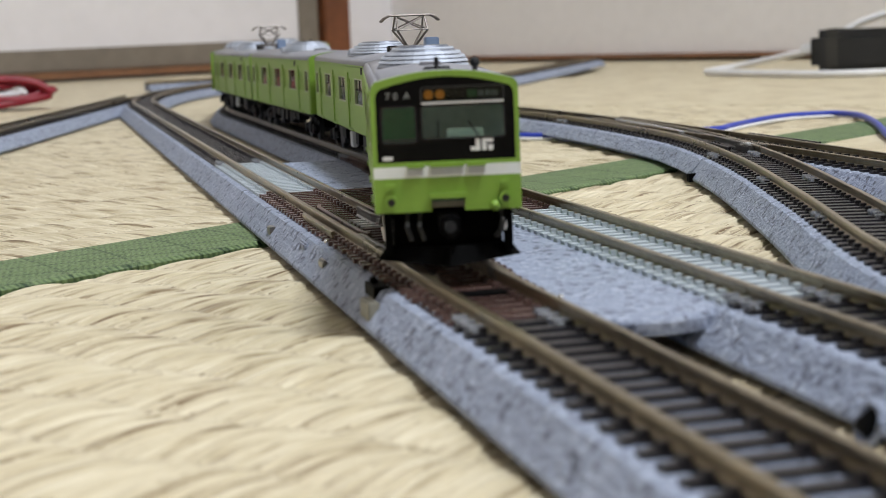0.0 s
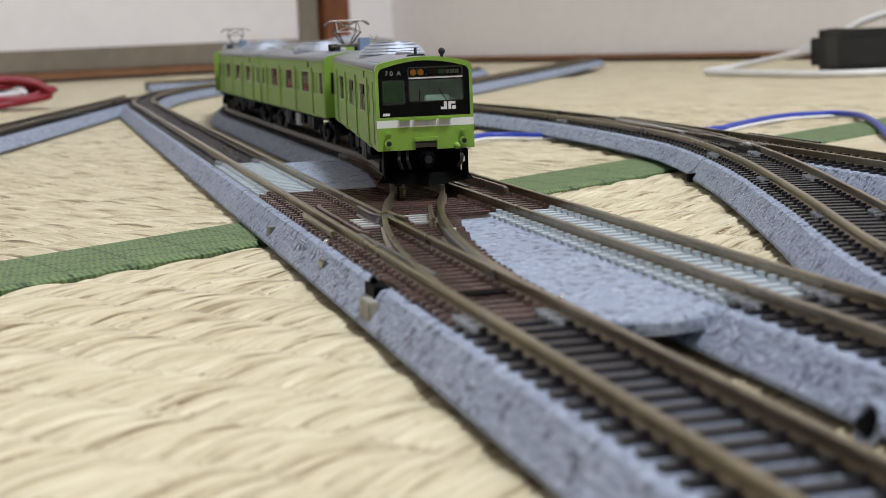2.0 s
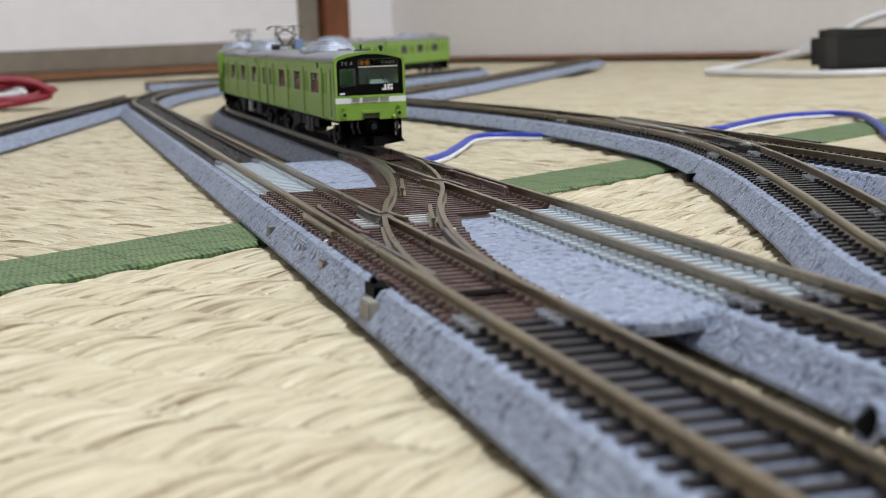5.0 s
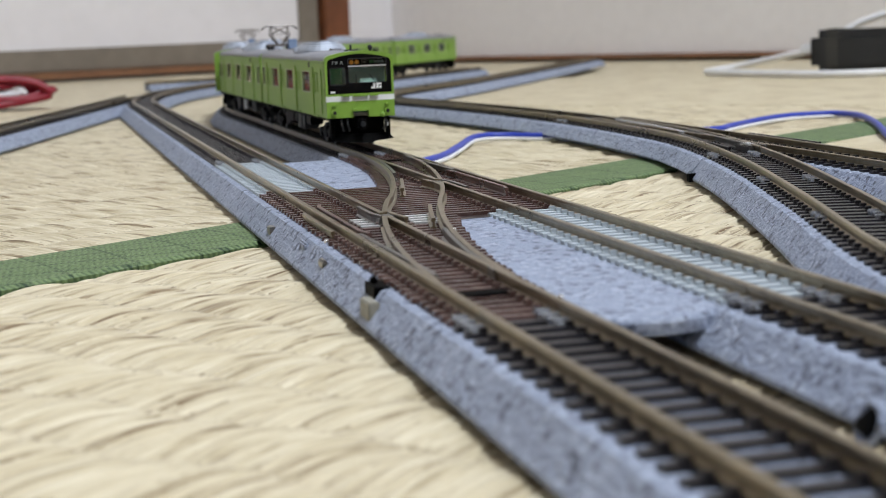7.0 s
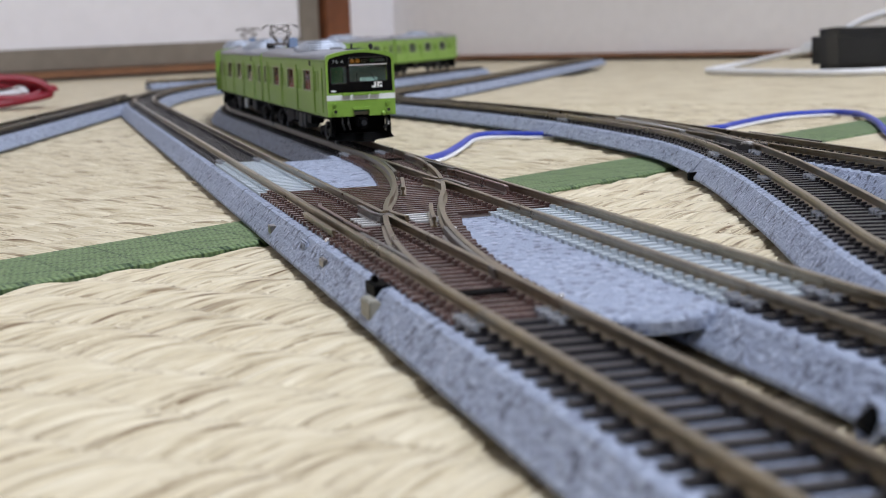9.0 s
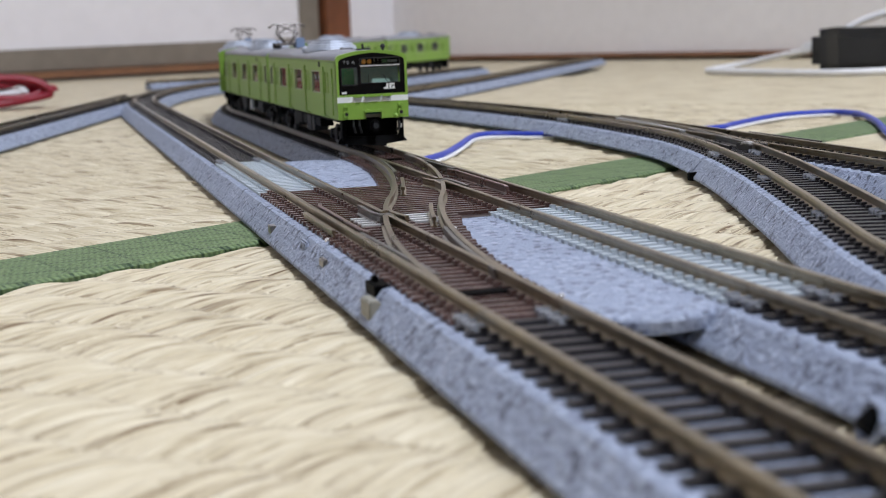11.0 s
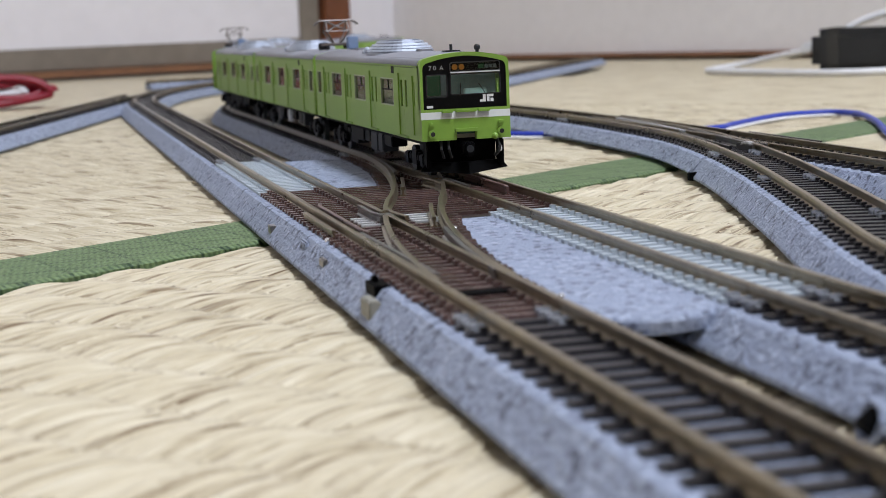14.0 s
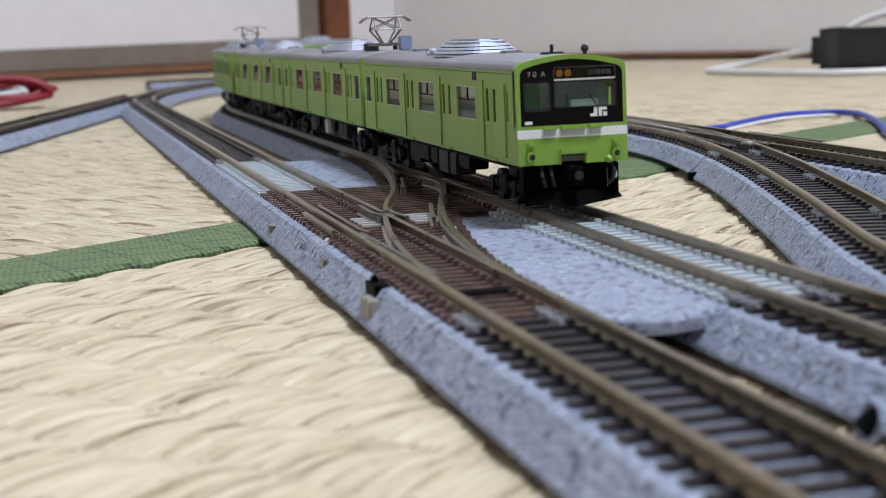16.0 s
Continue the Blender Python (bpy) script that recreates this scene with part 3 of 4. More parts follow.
bt = track("branch_track", "grey model track with dark sleepers beside the bend", line(117.5, 120, 129.5, 520), M_TIE_DARK, "branch tracks", roadbed=LOW, dz=-0.07)
short_rail(bt, [(126, 440), (119, 395), (116.8, 380), (118.5, 372)], "wing_rail", "dark wing rail", 0.02, M_FROG)
part("frog_plate", boxed(115.9, 117.6, 377, 380, 7.2, 7.75, bevel=0.1), M_STEEL, bt, "bright metal plate")
part("frog", boxed(115.2, 118.2, 374, 383, 5.7, 7.3, bevel=0.25), M_FROG, bt, "grey metal frog block")
short_rail(bt, [(109, 372), (114.5, 405), (118.5, 428)], "check_rail", "short check rail", -0.1, M_TIE_DARK)
short_rail(bt, [(132.6, 372), (133.2, 415)], "check_rail", "short check rail", -0.1, M_TIE_DARK)
short_rail(bt, [(121.5, 432), (125.5, 470), (127.5, 505)], "switch_blade", "thin bright switch blade", 0.03, M_STEEL)

# ---- loose things ----
M_BLUE = mat("blue_cable", (0.02, 0.045, 0.40), 0.4, vary=0.1)
M_WIREWHITE = mat("white_cable", (0.78, 0.78, 0.80), 0.45, vary=0.05)
M_RED = mat("red_cable", (0.24, 0.007, 0.022), 0.4, vary=0.2)
M_ADAPT = mat("black_adapter_plastic", (0.014, 0.015, 0.018), 0.35, vary=0.3)
M_ADAPT2 = mat("dark_grey_adapter_plastic", (0.035, 0.033, 0.030), 0.6, vary=0.3)


def cable(ctrl, r):
    P = [Vector(c) for c in ctrl]
    P = [2 * P[0] - P[1]] + P + [2 * P[-1] - P[-2]]
    out = []
    for i in range(1, len(P) - 2):
        a, b, c, d = P[i - 1:i + 3]
        for k in range(8):
            t = k / 8
            out.append(0.5 * ((2 * b) + (c - a) * t + (2 * a - 5 * b + 4 * c - d) * t * t + (3 * b - a - 3 * c + d) * t ** 3))
    out.append(P[-2])
    return tubed(out, r, 8)


wire = thing("power_cable", "flat blue and white cable under the track", "cable")
way = [(50, 455, 0.8), (63, 476, 0.9), (76, 507, 1.1), (88, 538, 1.3), (95, 546, 1.3), (103, 546, 1.0), (113, 540, 0.6), (135, 527, 0.4), (168, 525, 0.5), (179, 534, 0.7),
       (197, 552, 0.9), (213, 565, 1.0), (227, 568, 1.0), (235, 563, 1.0), (234, 545, 1.0), (219, 506, 1.0), (199, 462, 0.9), (190, 440, 0.8)]
part("blue_core", cable([(x, y, z + 0.4) for x, y, z in way], 1.1), M_BLUE, wire, "blue cable strand", True)
part("white_core", cable([(x + 0.5, y - 1.5, z - 0.6) for x, y, z in way], 0.6), M_WIREWHITE, wire, "white cable strand", True)

coil = thing("cable_bundle", "bundled red and white cable on the mat", "cable", m=pose(-0.082, 1.042, 0, 0, 0, 8))
rnd = random.Random(12)
for k in range(13):
    a, b, y = (38, 31, 24, 35)[k % 4] + rnd.uniform(-3, 3), (6.9, 4.8, 2.8)[k % 3] + rnd.uniform(-0.5, 0.5), -15 + 2.4 * k
    ph = rnd.uniform(0, 6)
    pts = [(a * math.cos(u) + 2.2 * math.sin(3 * u + ph) + rnd.uniform(-0.6, 0.6), y + 0.4 * b * math.sin(u) + 1.8 * math.sin(2 * u + ph), 10.4 + b * math.sin(u) + 0.8 * math.sin(3 * u + ph))
           for u in (2 * math.pi * i / 40 for i in range(40))]
    part("loop", tubed(pts, 2.3, 8, True), M_WIREWHITE if k in (2, 7) else M_RED, coil, "", True)
part("tie", boxed(-20, -12, -20, -17.4, 2, 18, bevel=0.8), M_WIREWHITE, coil, "white tie strip")
ad = thing("power_adapter", "black power adapter lying on the mat", "power adapter", m=pose(0.482, 0.955, 0, 0, 0, -35))
part("case", boxed(-58, 90, -23.5, 23.5, 0.3, 27.5, bevel=5), M_ADAPT, ad, "")
part("end_band", boxed(-53, -36, -24, 24, 0.0, 28, bevel=5), M_ADAPT2, ad, "dark grey band round the end")
part("cord_collar", boxed(-67, -57.5, -4, 4, 12, 19, bevel=1.2), M_WIREWHITE, ad)
ac = thing("white_cord", "white cable looped on the mat by the adapter", "cable")
part("cord", cable([(0.445 * 1000, 1000, 15), (436, 1030, 11), (420, 1075, 4), (398, 1070, 2), (384, 1046, 2), (384, 1010, 2), (392, 960, 2),
                    (402, 918, 2), (418, 902, 2), (437, 897, 2), (470, 880, 2), (520, 850, 2)], 2.2), M_WIREWHITE, ac, "", True)
part("cord_back", cable([(474, 1030, 24), (488, 1022, 32), (515, 1005, 40), (552, 980, 44), (600, 950, 36), (640, 925, 20)], 2.6), M_WIREWHITE, ac, "", True)


# ---- train ----
def route_ab(s):
    """From the near track through the crossover to the far track."""
    if s >= YM + 124.5:
        return route_b(s)
    a = 124.5 - abs(s - YM)
    if a < 0:
        return (0.0, s)
    dx = 481 - math.sqrt(481 * 481 - a * a)
    return (dx if s < YM else SPACE - dx, s)


FRONT = [(0.0, 203), (0.5, 230.5), (1.0, 257.5), (1.5, 284), (2.0, 311), (2.5, 338.5), (3.0, 365), (3.5, 387), (4.0, 404.5),
         (4.5, 417.5), (5.0, 428), (5.5, 436), (6.0, 441.3), (6.4, 442.7), (9.2, 442.7), (9.7, 442), (10.2, 439.5), (10.6, 434.5), (11.0, 426.5),
         (11.5, 413.3), (12.0, 397.8), (12.5, 381.8), (13.0, 364.9), (13.5, 347.3), (14.0, 329.3), (14.5, 311.7), (15.0, 294), (15.5, 276.4),
         (16.0, 259.2)]
CARS, PITCH, LEN, PIVOT = 6, 133.3, 130.4, 92.0
HL = LEN / 2


def car_pose(i, t_front, route):
    """Pose of car i along the route; y of the car points to its front."""
    s0 = t_front + i * PITCH + (LEN - PIVOT) / 2
    p, q = route(s0), route(s0 + PIVOT)
    a = math.atan2(p[1] - q[1], p[0] - q[0])
    return Matrix.Translation(((p[0] + q[0]) / 2 * MM, (p[1] + q[1]) / 2 * MM, TOP * MM)) @ Matrix.Rotation(a - math.pi / 2, 4, "Z")


def glass_mat(name, tint, rough=0.03, ior=1.17):
    m = bpy.data.materials.new(name)
    m.use_nodes = True
    b = m.node_tree.nodes["Principled BSDF"]
    b.inputs["Base Color"].default_value = (*tint, 1)
    b.inputs["Transmission Weight"].default_value = 1.0
    b.inputs["Roughness"].default_value = rough
    b.inputs["IOR"].default_value = ior
    return m


M_GLASS = glass_mat("clear_glass", (0.62, 0.74, 0.60), 0.08)
M_CABGLASS = glass_mat("cab_glass", (0.94, 0.98, 0.97), 0.02, 1.22)
# two cab back colours that hold the light seen in each windscreen pane
M_CABBACK = mat("teal_grey_plastic", (0.24, 0.37, 0.35), 0.5, vary=0.15)
M_CABGREEN = mat("dark_green_plastic", (0.06, 0.30, 0.12), 0.5, vary=0.2)
M_DARKGLASS = glass_mat("smoked_glass", (0.25, 0.30, 0.29), ior=1.28)
# darker than the louvres: the shade between them is put into this colour
M_COOLBASE = mat("blue_grey_shade", (0.16, 0.18, 0.23), 0.4, 0.3, vary=0.1)
M_CAB = mat("cab_green_plastic", (0.045, 0.115, 0.088), 0.5, vary=0.15, spec=0.3)
M_CABDESK = mat("pale_green_plastic", (0.42, 0.62, 0.55), 0.5, vary=0.1)
M_SEAT = mat("grey_seat_plastic", (0.33, 0.31, 0.25), 0.6, vary=0.15)
M_SEATRED = mat("red_brown_seat_plastic", (0.06, 0.05, 0.046), 0.6, vary=0.15)
M_UNDER = mat("dark_grey_plastic", (0.004, 0.004, 0.005), 0.5, vary=0.3, spec=0.08)
M_GREYBOX = mat("mid_grey_plastic", (0.028, 0.03, 0.034), 0.5, vary=0.2, spec=0.2)
M_PALEBOX = mat("pale_grey_plastic", (0.55, 0.57, 0.60), 0.5, vary=0.1)
M_AMBER = mat("amber_lens", (0.38, 0.13, 0.008), 0.3, vary=0.05, emit=0.45)
M_BLUEGREY = mat("blue_grey_plastic", (0.22, 0.30, 0.48), 0.45, vary=0.1)
M_PANTO = mat("pantograph_metal", (0.17, 0.15, 0.14), 0.4, 0.6, vary=0.15)
M_SIGNGREEN = mat("sign_green", (0.16, 0.42, 0.18), 0.5, vary=0.1)
M_SIGNWHITE = mat("sign_white", (0.65, 0.68, 0.66), 0.5, vary=0.1)
M_SIGNDIM = mat("sign_grey", (0.30, 0.31, 0.31), 0.5, vary=0.1)
M_TRIM = mat("dark_trim", (0.028, 0.028, 0.03), 0.4, vary=0.2, spec=0.3)
M_LOGO = mat("white_logo_print", (0.85, 0.85, 0.85), 0.4, vary=0.03)
M_WINFRAME = mat("pale_window_frame", (0.40, 0.46, 0.28), 0.4, 0.2, vary=0.1)
M_RUBBER = mat("black_rubber", (0.01, 0.01, 0.01), 0.6, vary=0.2)


def panel(y0, y1, z0, z1, holes, x, th, side):
    """An upright plate in the plane of x with rectangular openings and reveals."""
    bm = bmesh.new()
    ys = sorted({y0, y1, *(h[0] for h in holes), *(h[1] for h in holes)})
    zs = sorted({z0, z1, *(h[2] for h in holes), *(h[3] for h in holes)})
    V = {}

    def vert(xx, y, z):
        k = (round(xx, 3), round(y, 3), round(z, 3))
        if k not in V:
            V[k] = bm.verts.new(k)
        return V[k]

    def solid(i, j):
        if not (0 <= i < len(ys) - 1 and 0 <= j < len(zs) - 1):
            return False
        cy, cz = (ys[i] + ys[i + 1]) / 2, (zs[j] + zs[j + 1]) / 2
        return not any(h[0] < cy < h[1] and h[2] < cz < h[3] for h in holes)

    xi = x - side * th
    for i in range(len(ys) - 1):
        for j in range(len(zs) - 1):
            if not solid(i, j):
                continue
            a, b, c, d = ys[i], ys[i + 1], zs[j], zs[j + 1]
            for xx in (x, xi):
                bm.faces.new([vert(xx, *p) for p in ((a, c), (b, c), (b, d), (a, d))])
            for (di, dj, p, q) in ((-1, 0, (a, c), (a, d)), (1, 0, (b, c), (b, d)), (0, -1, (a, c), (b, c)), (0, 1, (a, d), (b, d))):
                if not solid(i + di, j + dj):
                    bm.faces.new([vert(x, *p), vert(x, *q), vert(xi, *q), vert(xi, *p)])
    return bm


ZB, ZE, ZR, HW = 8.07, 23.4, 25.85, 9.33


def roof_z(x):
    """Height of the cambered roof above the rail."""
    a = abs(x)
    if a > 8.2:
        u = min(1.0, (a - 8.2) / (HW - 8.2))
        return 24.75 - 1.35 * (1 - math.sqrt(max(0.0, 1 - u * u)))
    return ZR - (ZR - 24.75) * (a / 8.2) ** 2


def roof_strip(x0, x1, y0, y1, n, th=0.5, lift=0.0):
    bm = bmesh.new()
    xs = [x0 + (x1 - x0) * i / n for i in range(n + 1)]
    rings = [[bm.verts.new((x, y, roof_z(x) + lift + dz)) for x in xs] for y in (y0, y1) for dz in (0, -th)]
    a, b, c, d = rings
    for i in range(n):
        bm.faces.new((a[i], a[i + 1], c[i + 1], c[i]))
        bm.faces.new((b[i], d[i], d[i + 1], b[i + 1]))
        bm.faces.new((a[i], b[i], b[i + 1], a[i + 1]))
        bm.faces.new((c[i], c[i + 1], d[i + 1], d[i]))
    bm.faces.new((a[0], c[0], d[0], b[0]))
    bm.faces.new((a[n], b[n], d[n], c[n]))
    return bm


def face_outline(inset=0.0, n=16, zb=ZB):
    """Outline of the car's cross-section, from the lower corner round over the roof."""
    w = HW - inset
    pts = [(-w, zb + inset)]
    for i in range(n + 1):
        x = w * math.sin(math.pi * (i / n - 0.5))
        xx = max(-HW, min(HW, x * HW / w))
        pts.append((x, roof_z(xx) - inset))
    pts.append((w, zb + inset))
    return pts


def plate(outline, y0, y1):
    bm = bmesh.new()
    a = [bm.verts.new((x, y0, z)) for x, z in outline]
    b = [bm.verts.new((x, y1, z)) for x, z in outline]
    n = len(outline)
    bm.faces.new(a)
    bm.faces.new(b)
    for i in range(n):
        bm.faces.new((a[i], a[(i + 1) % n], b[(i + 1) % n], b[i]))
    return bm


def rounded(x0, x1, z0, z1, r, n=4):
    out = []
    for cx, cz, a0 in ((x1 - r, z1 - r, 0), (x0 + r, z1 - r, 90), (x0 + r, z0 + r, 180), (x1 - r, z0 + r, 270)):
        for i in range(n + 1):
            a = radians(a0 + 90 * i / n)
            out.append((cx + r * math.cos(a), cz + r * math.sin(a)))
    return out


def frame_plate(x0, x1, z0, z1, w, r, y0, y1):
    """A rounded frame of width w."""
    bm = bmesh.new()
    o, i = rounded(x0, x1, z0, z1, r), rounded(x0 + w, x1 - w, z0 + w, z1 - w, max(0.1, r - w))
    n = len(o)
    R = [[bm.verts.new((x, y, z)) for x, z in l] for l in (o, i) for y in (y0, y1)]
    for k in range(n):
        m = (k + 1) % n
        bm.faces.new((R[0][k], R[0][m], R[2][m], R[2][k]))
        bm.faces.new((R[1][k], R[3][k], R[3][m], R[1][m]))
        bm.faces.new((R[0][k], R[1][k], R[1][m], R[0][m]))
        bm.faces.new((R[2][k], R[2][m], R[3][m], R[3][k]))
    return bm


DOORS, WINS = (-48.0, -16.0, 16.0, 48.0), (-32.0, 0.0, 32.0)


def car_side(car, side, cab):
    doors = [(d - 4.4, d + 4.4, 8.5, 21.6) for d in DOORS]
    wins = [(w - 6.9, w + 6.9, 14.3, 20.4) for w in WINS]
    ends = [(-62.0, -56.2, 14.3, 20.4)]
    ends += [(57.4, 59.9, 9.0, 21.2)] if cab else [(56.2, 62.0, 14.3, 20.4)]
    b = part("side_wall", panel(-HL + 0.5, HL - 1.2, ZB, ZE, doors + wins + ends, side * HW, 0.7, side), M_GREEN, car)
    for d in DOORS:
        for k in (-1, 1):
            y0, y1 = (d - 4.4, d - 0.06) if k < 0 else (d + 0.06, d + 4.4)
            c = (y0 + y1) / 2
            leaf = part("door_leaf", panel(y0, y1, 8.5, 21.6, [(c - 0.85, c + 0.85, 14.6, 20.2)], side * (HW - 0.28), 0.4, side), M_GREEN, b)
            part("pane", boxed(side * (HW - 0.62) - 0.07, side * (HW - 0.62) + 0.07, c - 0.85, c + 0.85, 14.6, 20.2), M_DARKGLASS, leaf)
        part("door_step", boxed(min(side * 9.1, side * 9.62), max(side * 9.1, side * 9.62), d - 4.5, d + 4.5, 8.1, 8.42), M_GREEN, b)
    for i, (y0, y1, z0, z1) in enumerate(wins + ends):
        if z0 < 10:
            part("cab_door", panel(y0, y1, z0, z1, [(y0 + 0.5, y1 - 0.5, 15, 20)], side * (HW - 0.25), 0.4, side), M_GREEN, b)
            continue
        fr = panel(y0 + 0.02, y1 - 0.02, z0 + 0.02, z1 - 0.02, [(y0 + 0.26, y1 - 0.26, z0 + 0.26, z1 - 0.26)], side * (HW + 0.03), 0.5, side)
        f = part("window_frame", fr, M_WINFRAME, b, "thin silver window frame")
        ym, zm = (y0 + y1) / 2, z0 + (z1 - z0) * 0.58
        gx = side * (HW - 0.42)
        part("pane", boxed(gx - 0.08, gx + 0.08, y0 + 0.3, y1 - 0.3, z0 + 0.3, z1 - 0.3), M_GLASS, f)
        if y1 - y0 > 8:
            part("sash_bar", boxed(gx + side * 0.1 - 0.12, gx + side * 0.1 + 0.12, ym - 0.2, ym + 0.2, zm, z1 - 0.3), M_UNDER, f)
            part("sash_rail", boxed(gx + side * 0.1 - 0.1, gx + side * 0.1 + 0.1, y0 + 0.4, y1 - 0.4, zm - 0.13, zm + 0.13), M_UNDER, f)
    part("rain_gutter", boxed(min(side * 9.2, side * 9.5), max(side * 9.2, side * 9.5), -HL + 0.6, HL - 2.4, 23.05, 23.32), M_GREEN, b)
    part("side_sign", boxed(min(side * 9.2, side * 9.4), max(side * 9.2, side * 9.4), 37.2, 40.0, 21.5, 23.0), M_UNDER, b, "small dark destination sign")


def cooler(car, yc):
    """A dome of stacked louvres, silver over darker slabs that carry the shade of the gaps."""
    def slab(hl, hw, z0, z1):
        o = [(hw * math.copysign(abs(math.cos(q)) ** 0.72, math.cos(q)), hl * math.copysign(abs(math.sin(q)) ** 0.72, math.sin(q))) for q in (2 * math.pi * i / 36 for i in range(36))]
        bm = bmesh.new()
        a = [bm.verts.new((x, y + yc, z0)) for x, y in o]
        b = [bm.verts.new((x * (hw - 0.35) / hw, y * (hl - 0.35) / hl + yc, z1)) for x, y in o]
        bm.faces.new(a)
        bm.faces.new(b)
        for i in range(len(o)):
            k = (i + 1) % len(o)
            bm.faces.new((a[i], a[k], b[k], b[i]))
        return bm
    c = part("cooler", slab(12.2, 6.6, 24.6, 26.0), M_COOLBASE, car, "silver air conditioner dome with stacked louvres")
    for k in range(5):
        e = math.sqrt(1 - (k / 5.6) ** 2)
        hl, hw, z = 2.6 + 9.8 * e, 7.4 * e, 25.2 + 0.62 * k
        part("louvre", slab(hl, hw, z, z + 0.46), M_SILVER, c, "", k == 4)
        part("louvre_gap_shade", slab(hl - 0.9, hw - 0.8, z + 0.3, z + 0.75), M_COOLBASE, c)
    for x in (-5.4, -1.8, 1.8, 5.4):
        for y in (-15.6, -12.9):
            v = bmesh.new()
            bmesh.ops.create_icosphere(v, subdivisions=2, radius=0.85, matrix=Matrix.Translation((x, yc + y, roof_z(x) + 0.15 + (y + 15.6) * 0.2)))
            part("vent_cap", v, M_SILVER, c, "", True)


def pantograph(car, yc):
    z0 = ZR + 0.1
    base = bmesh.new()
    for x in (-3.4, 3.4):
        box(base, x - 0.25, x + 0.25, yc - 5.5, yc + 5.5, z0 + 1.0, z0 + 1.45)
    for y in (-4.6, 4.6):
        box(base, -3.4, 3.4, yc + y - 0.25, yc + y + 0.25, z0 + 1.0, z0 + 1.45)
    p = part("pantograph", base, M_PANTO, car, "raised grey metal pantograph")
    for x in (-3.4, 3.4):
        for y in (-5.0, 5.0):
            v = bmesh.new()
            cyl(v, (x, yc + y, z0 + 0.45), (0, 0, 1), 0.55, 1.2, 10)
            part("insulator", v, M_GREYBOX, p)
    zk, zt = z0 + 5.0, z0 + 7.9
    for k in (-1, 1):
        arms = bmesh.new()
        for x in (-1, 1):
            tube(arms, [(x * 0.7, yc + k * 0.9, z0 + 1.3), (x * 3.3, yc + k * 3.6, zk)], 0.24, 6)
        tube(arms, [(-3.3, yc + k * 3.6, zk), (3.3, yc + k * 3.6, zk)], 0.15, 6)
        tube(arms, [(-2.6, yc + k * 1.2, z0 + 1.3), (2.6, yc + k * 1.2, z0 + 1.3)], 0.42, 8)
        part("lower_arm", arms, M_PANTO, p)
        up = bmesh.new()
        for x in (-1, 1):
            tube(up, [(x * 3.2, yc + k * 3.6, zk), (x * 3.0, yc + k * 0.9, zt)], 0.2, 6)
        tube(up, [(-3.1, yc + k * 3.5, zk + 0.1), (2.8, yc + k * 1.0, zt - 0.1)], 0.16, 6)
        tube(up, [(3.1, yc + k * 3.5, zk + 0.1), (-2.8, yc + k * 1.0, zt - 0.1)], 0.16, 6)
        part("upper_arm", up, M_PANTO, p)
        shoe = bmesh.new()
        tube(shoe, [(-6.3, yc + k * 1.1, zt - 1.1), (-5.4, yc + k * 1.1, zt - 0.3), (-4.4, yc + k * 1.1, zt + 0.15), (4.4, yc + k * 1.1, zt + 0.15),
                    (5.4, yc + k * 1.1, zt - 0.3), (6.3, yc + k * 1.1, zt - 1.1)], 0.24, 6)
        part("shoe", shoe, M_PANTO, p, "grey contact strip with bent horns")
    part("arrester_box", boxed(-4.9, -2.0, yc + 4.9, yc + 7.8, z0 - 0.2, z0 + 3.3, bevel=0.2), M_BLUEGREY, car, "blue-grey roof box")
    part("fuse_box", boxed(1.4, 4.0, yc - 8.6, yc - 6.2, z0 - 0.2, z0 + 1.7, bevel=0.2), M_GREYBOX, car)
    part("roof_cable", tubed([(2.5, yc - 6.5, z0 + 1.2), (2.0, yc - 5.6, z0 + 0.9), (2.2, yc - 4.6, z0 + 1.3)], 0.18, 6), M_RUBBER, car)


def bogie(car, yc):
    bm = bmesh.new()
    for s in (-1, 1):
        x = s * 6.3
        box(bm, x - 0.45, x + 0.45, yc - 9.8, yc + 9.8, 2.9, 4.3, bevel=0.15)
        box(bm, x - 0.6, x + 0.6, yc - 2.2, yc + 2.2, 2.0, 5.2, bevel=0.15)
        for y in (-7.0, 7.0):
            box(bm, x - 0.7, x + 0.7, yc + y - 1.3, yc + y + 1.3, 1.9, 4.6, bevel=0.2)
        for y in (-3.6, 3.6):
            cyl(bm, (x, yc + y, 3.7), (0, 0, 1), 0.6, 2.2, 8)
    box(bm, -5, 5, yc - 2.5, yc + 2.5, 3.2, 6.4)
    b = part("bogie", bm, M_UNDER, car, "black bogie frame")
    for y in (-7.0, 7.0):
        ax = bmesh.new()
        cyl(ax, (0, yc + y, 2.87), (1, 0, 0), 0.5, 9.2, 8)
        for s in (-1, 1):
            cyl(ax, (s * 4.7, yc + y, 2.9), (1, 0, 0), 2.85, 1.3, 20)
        part("wheelset", ax, M_GREYBOX, b)


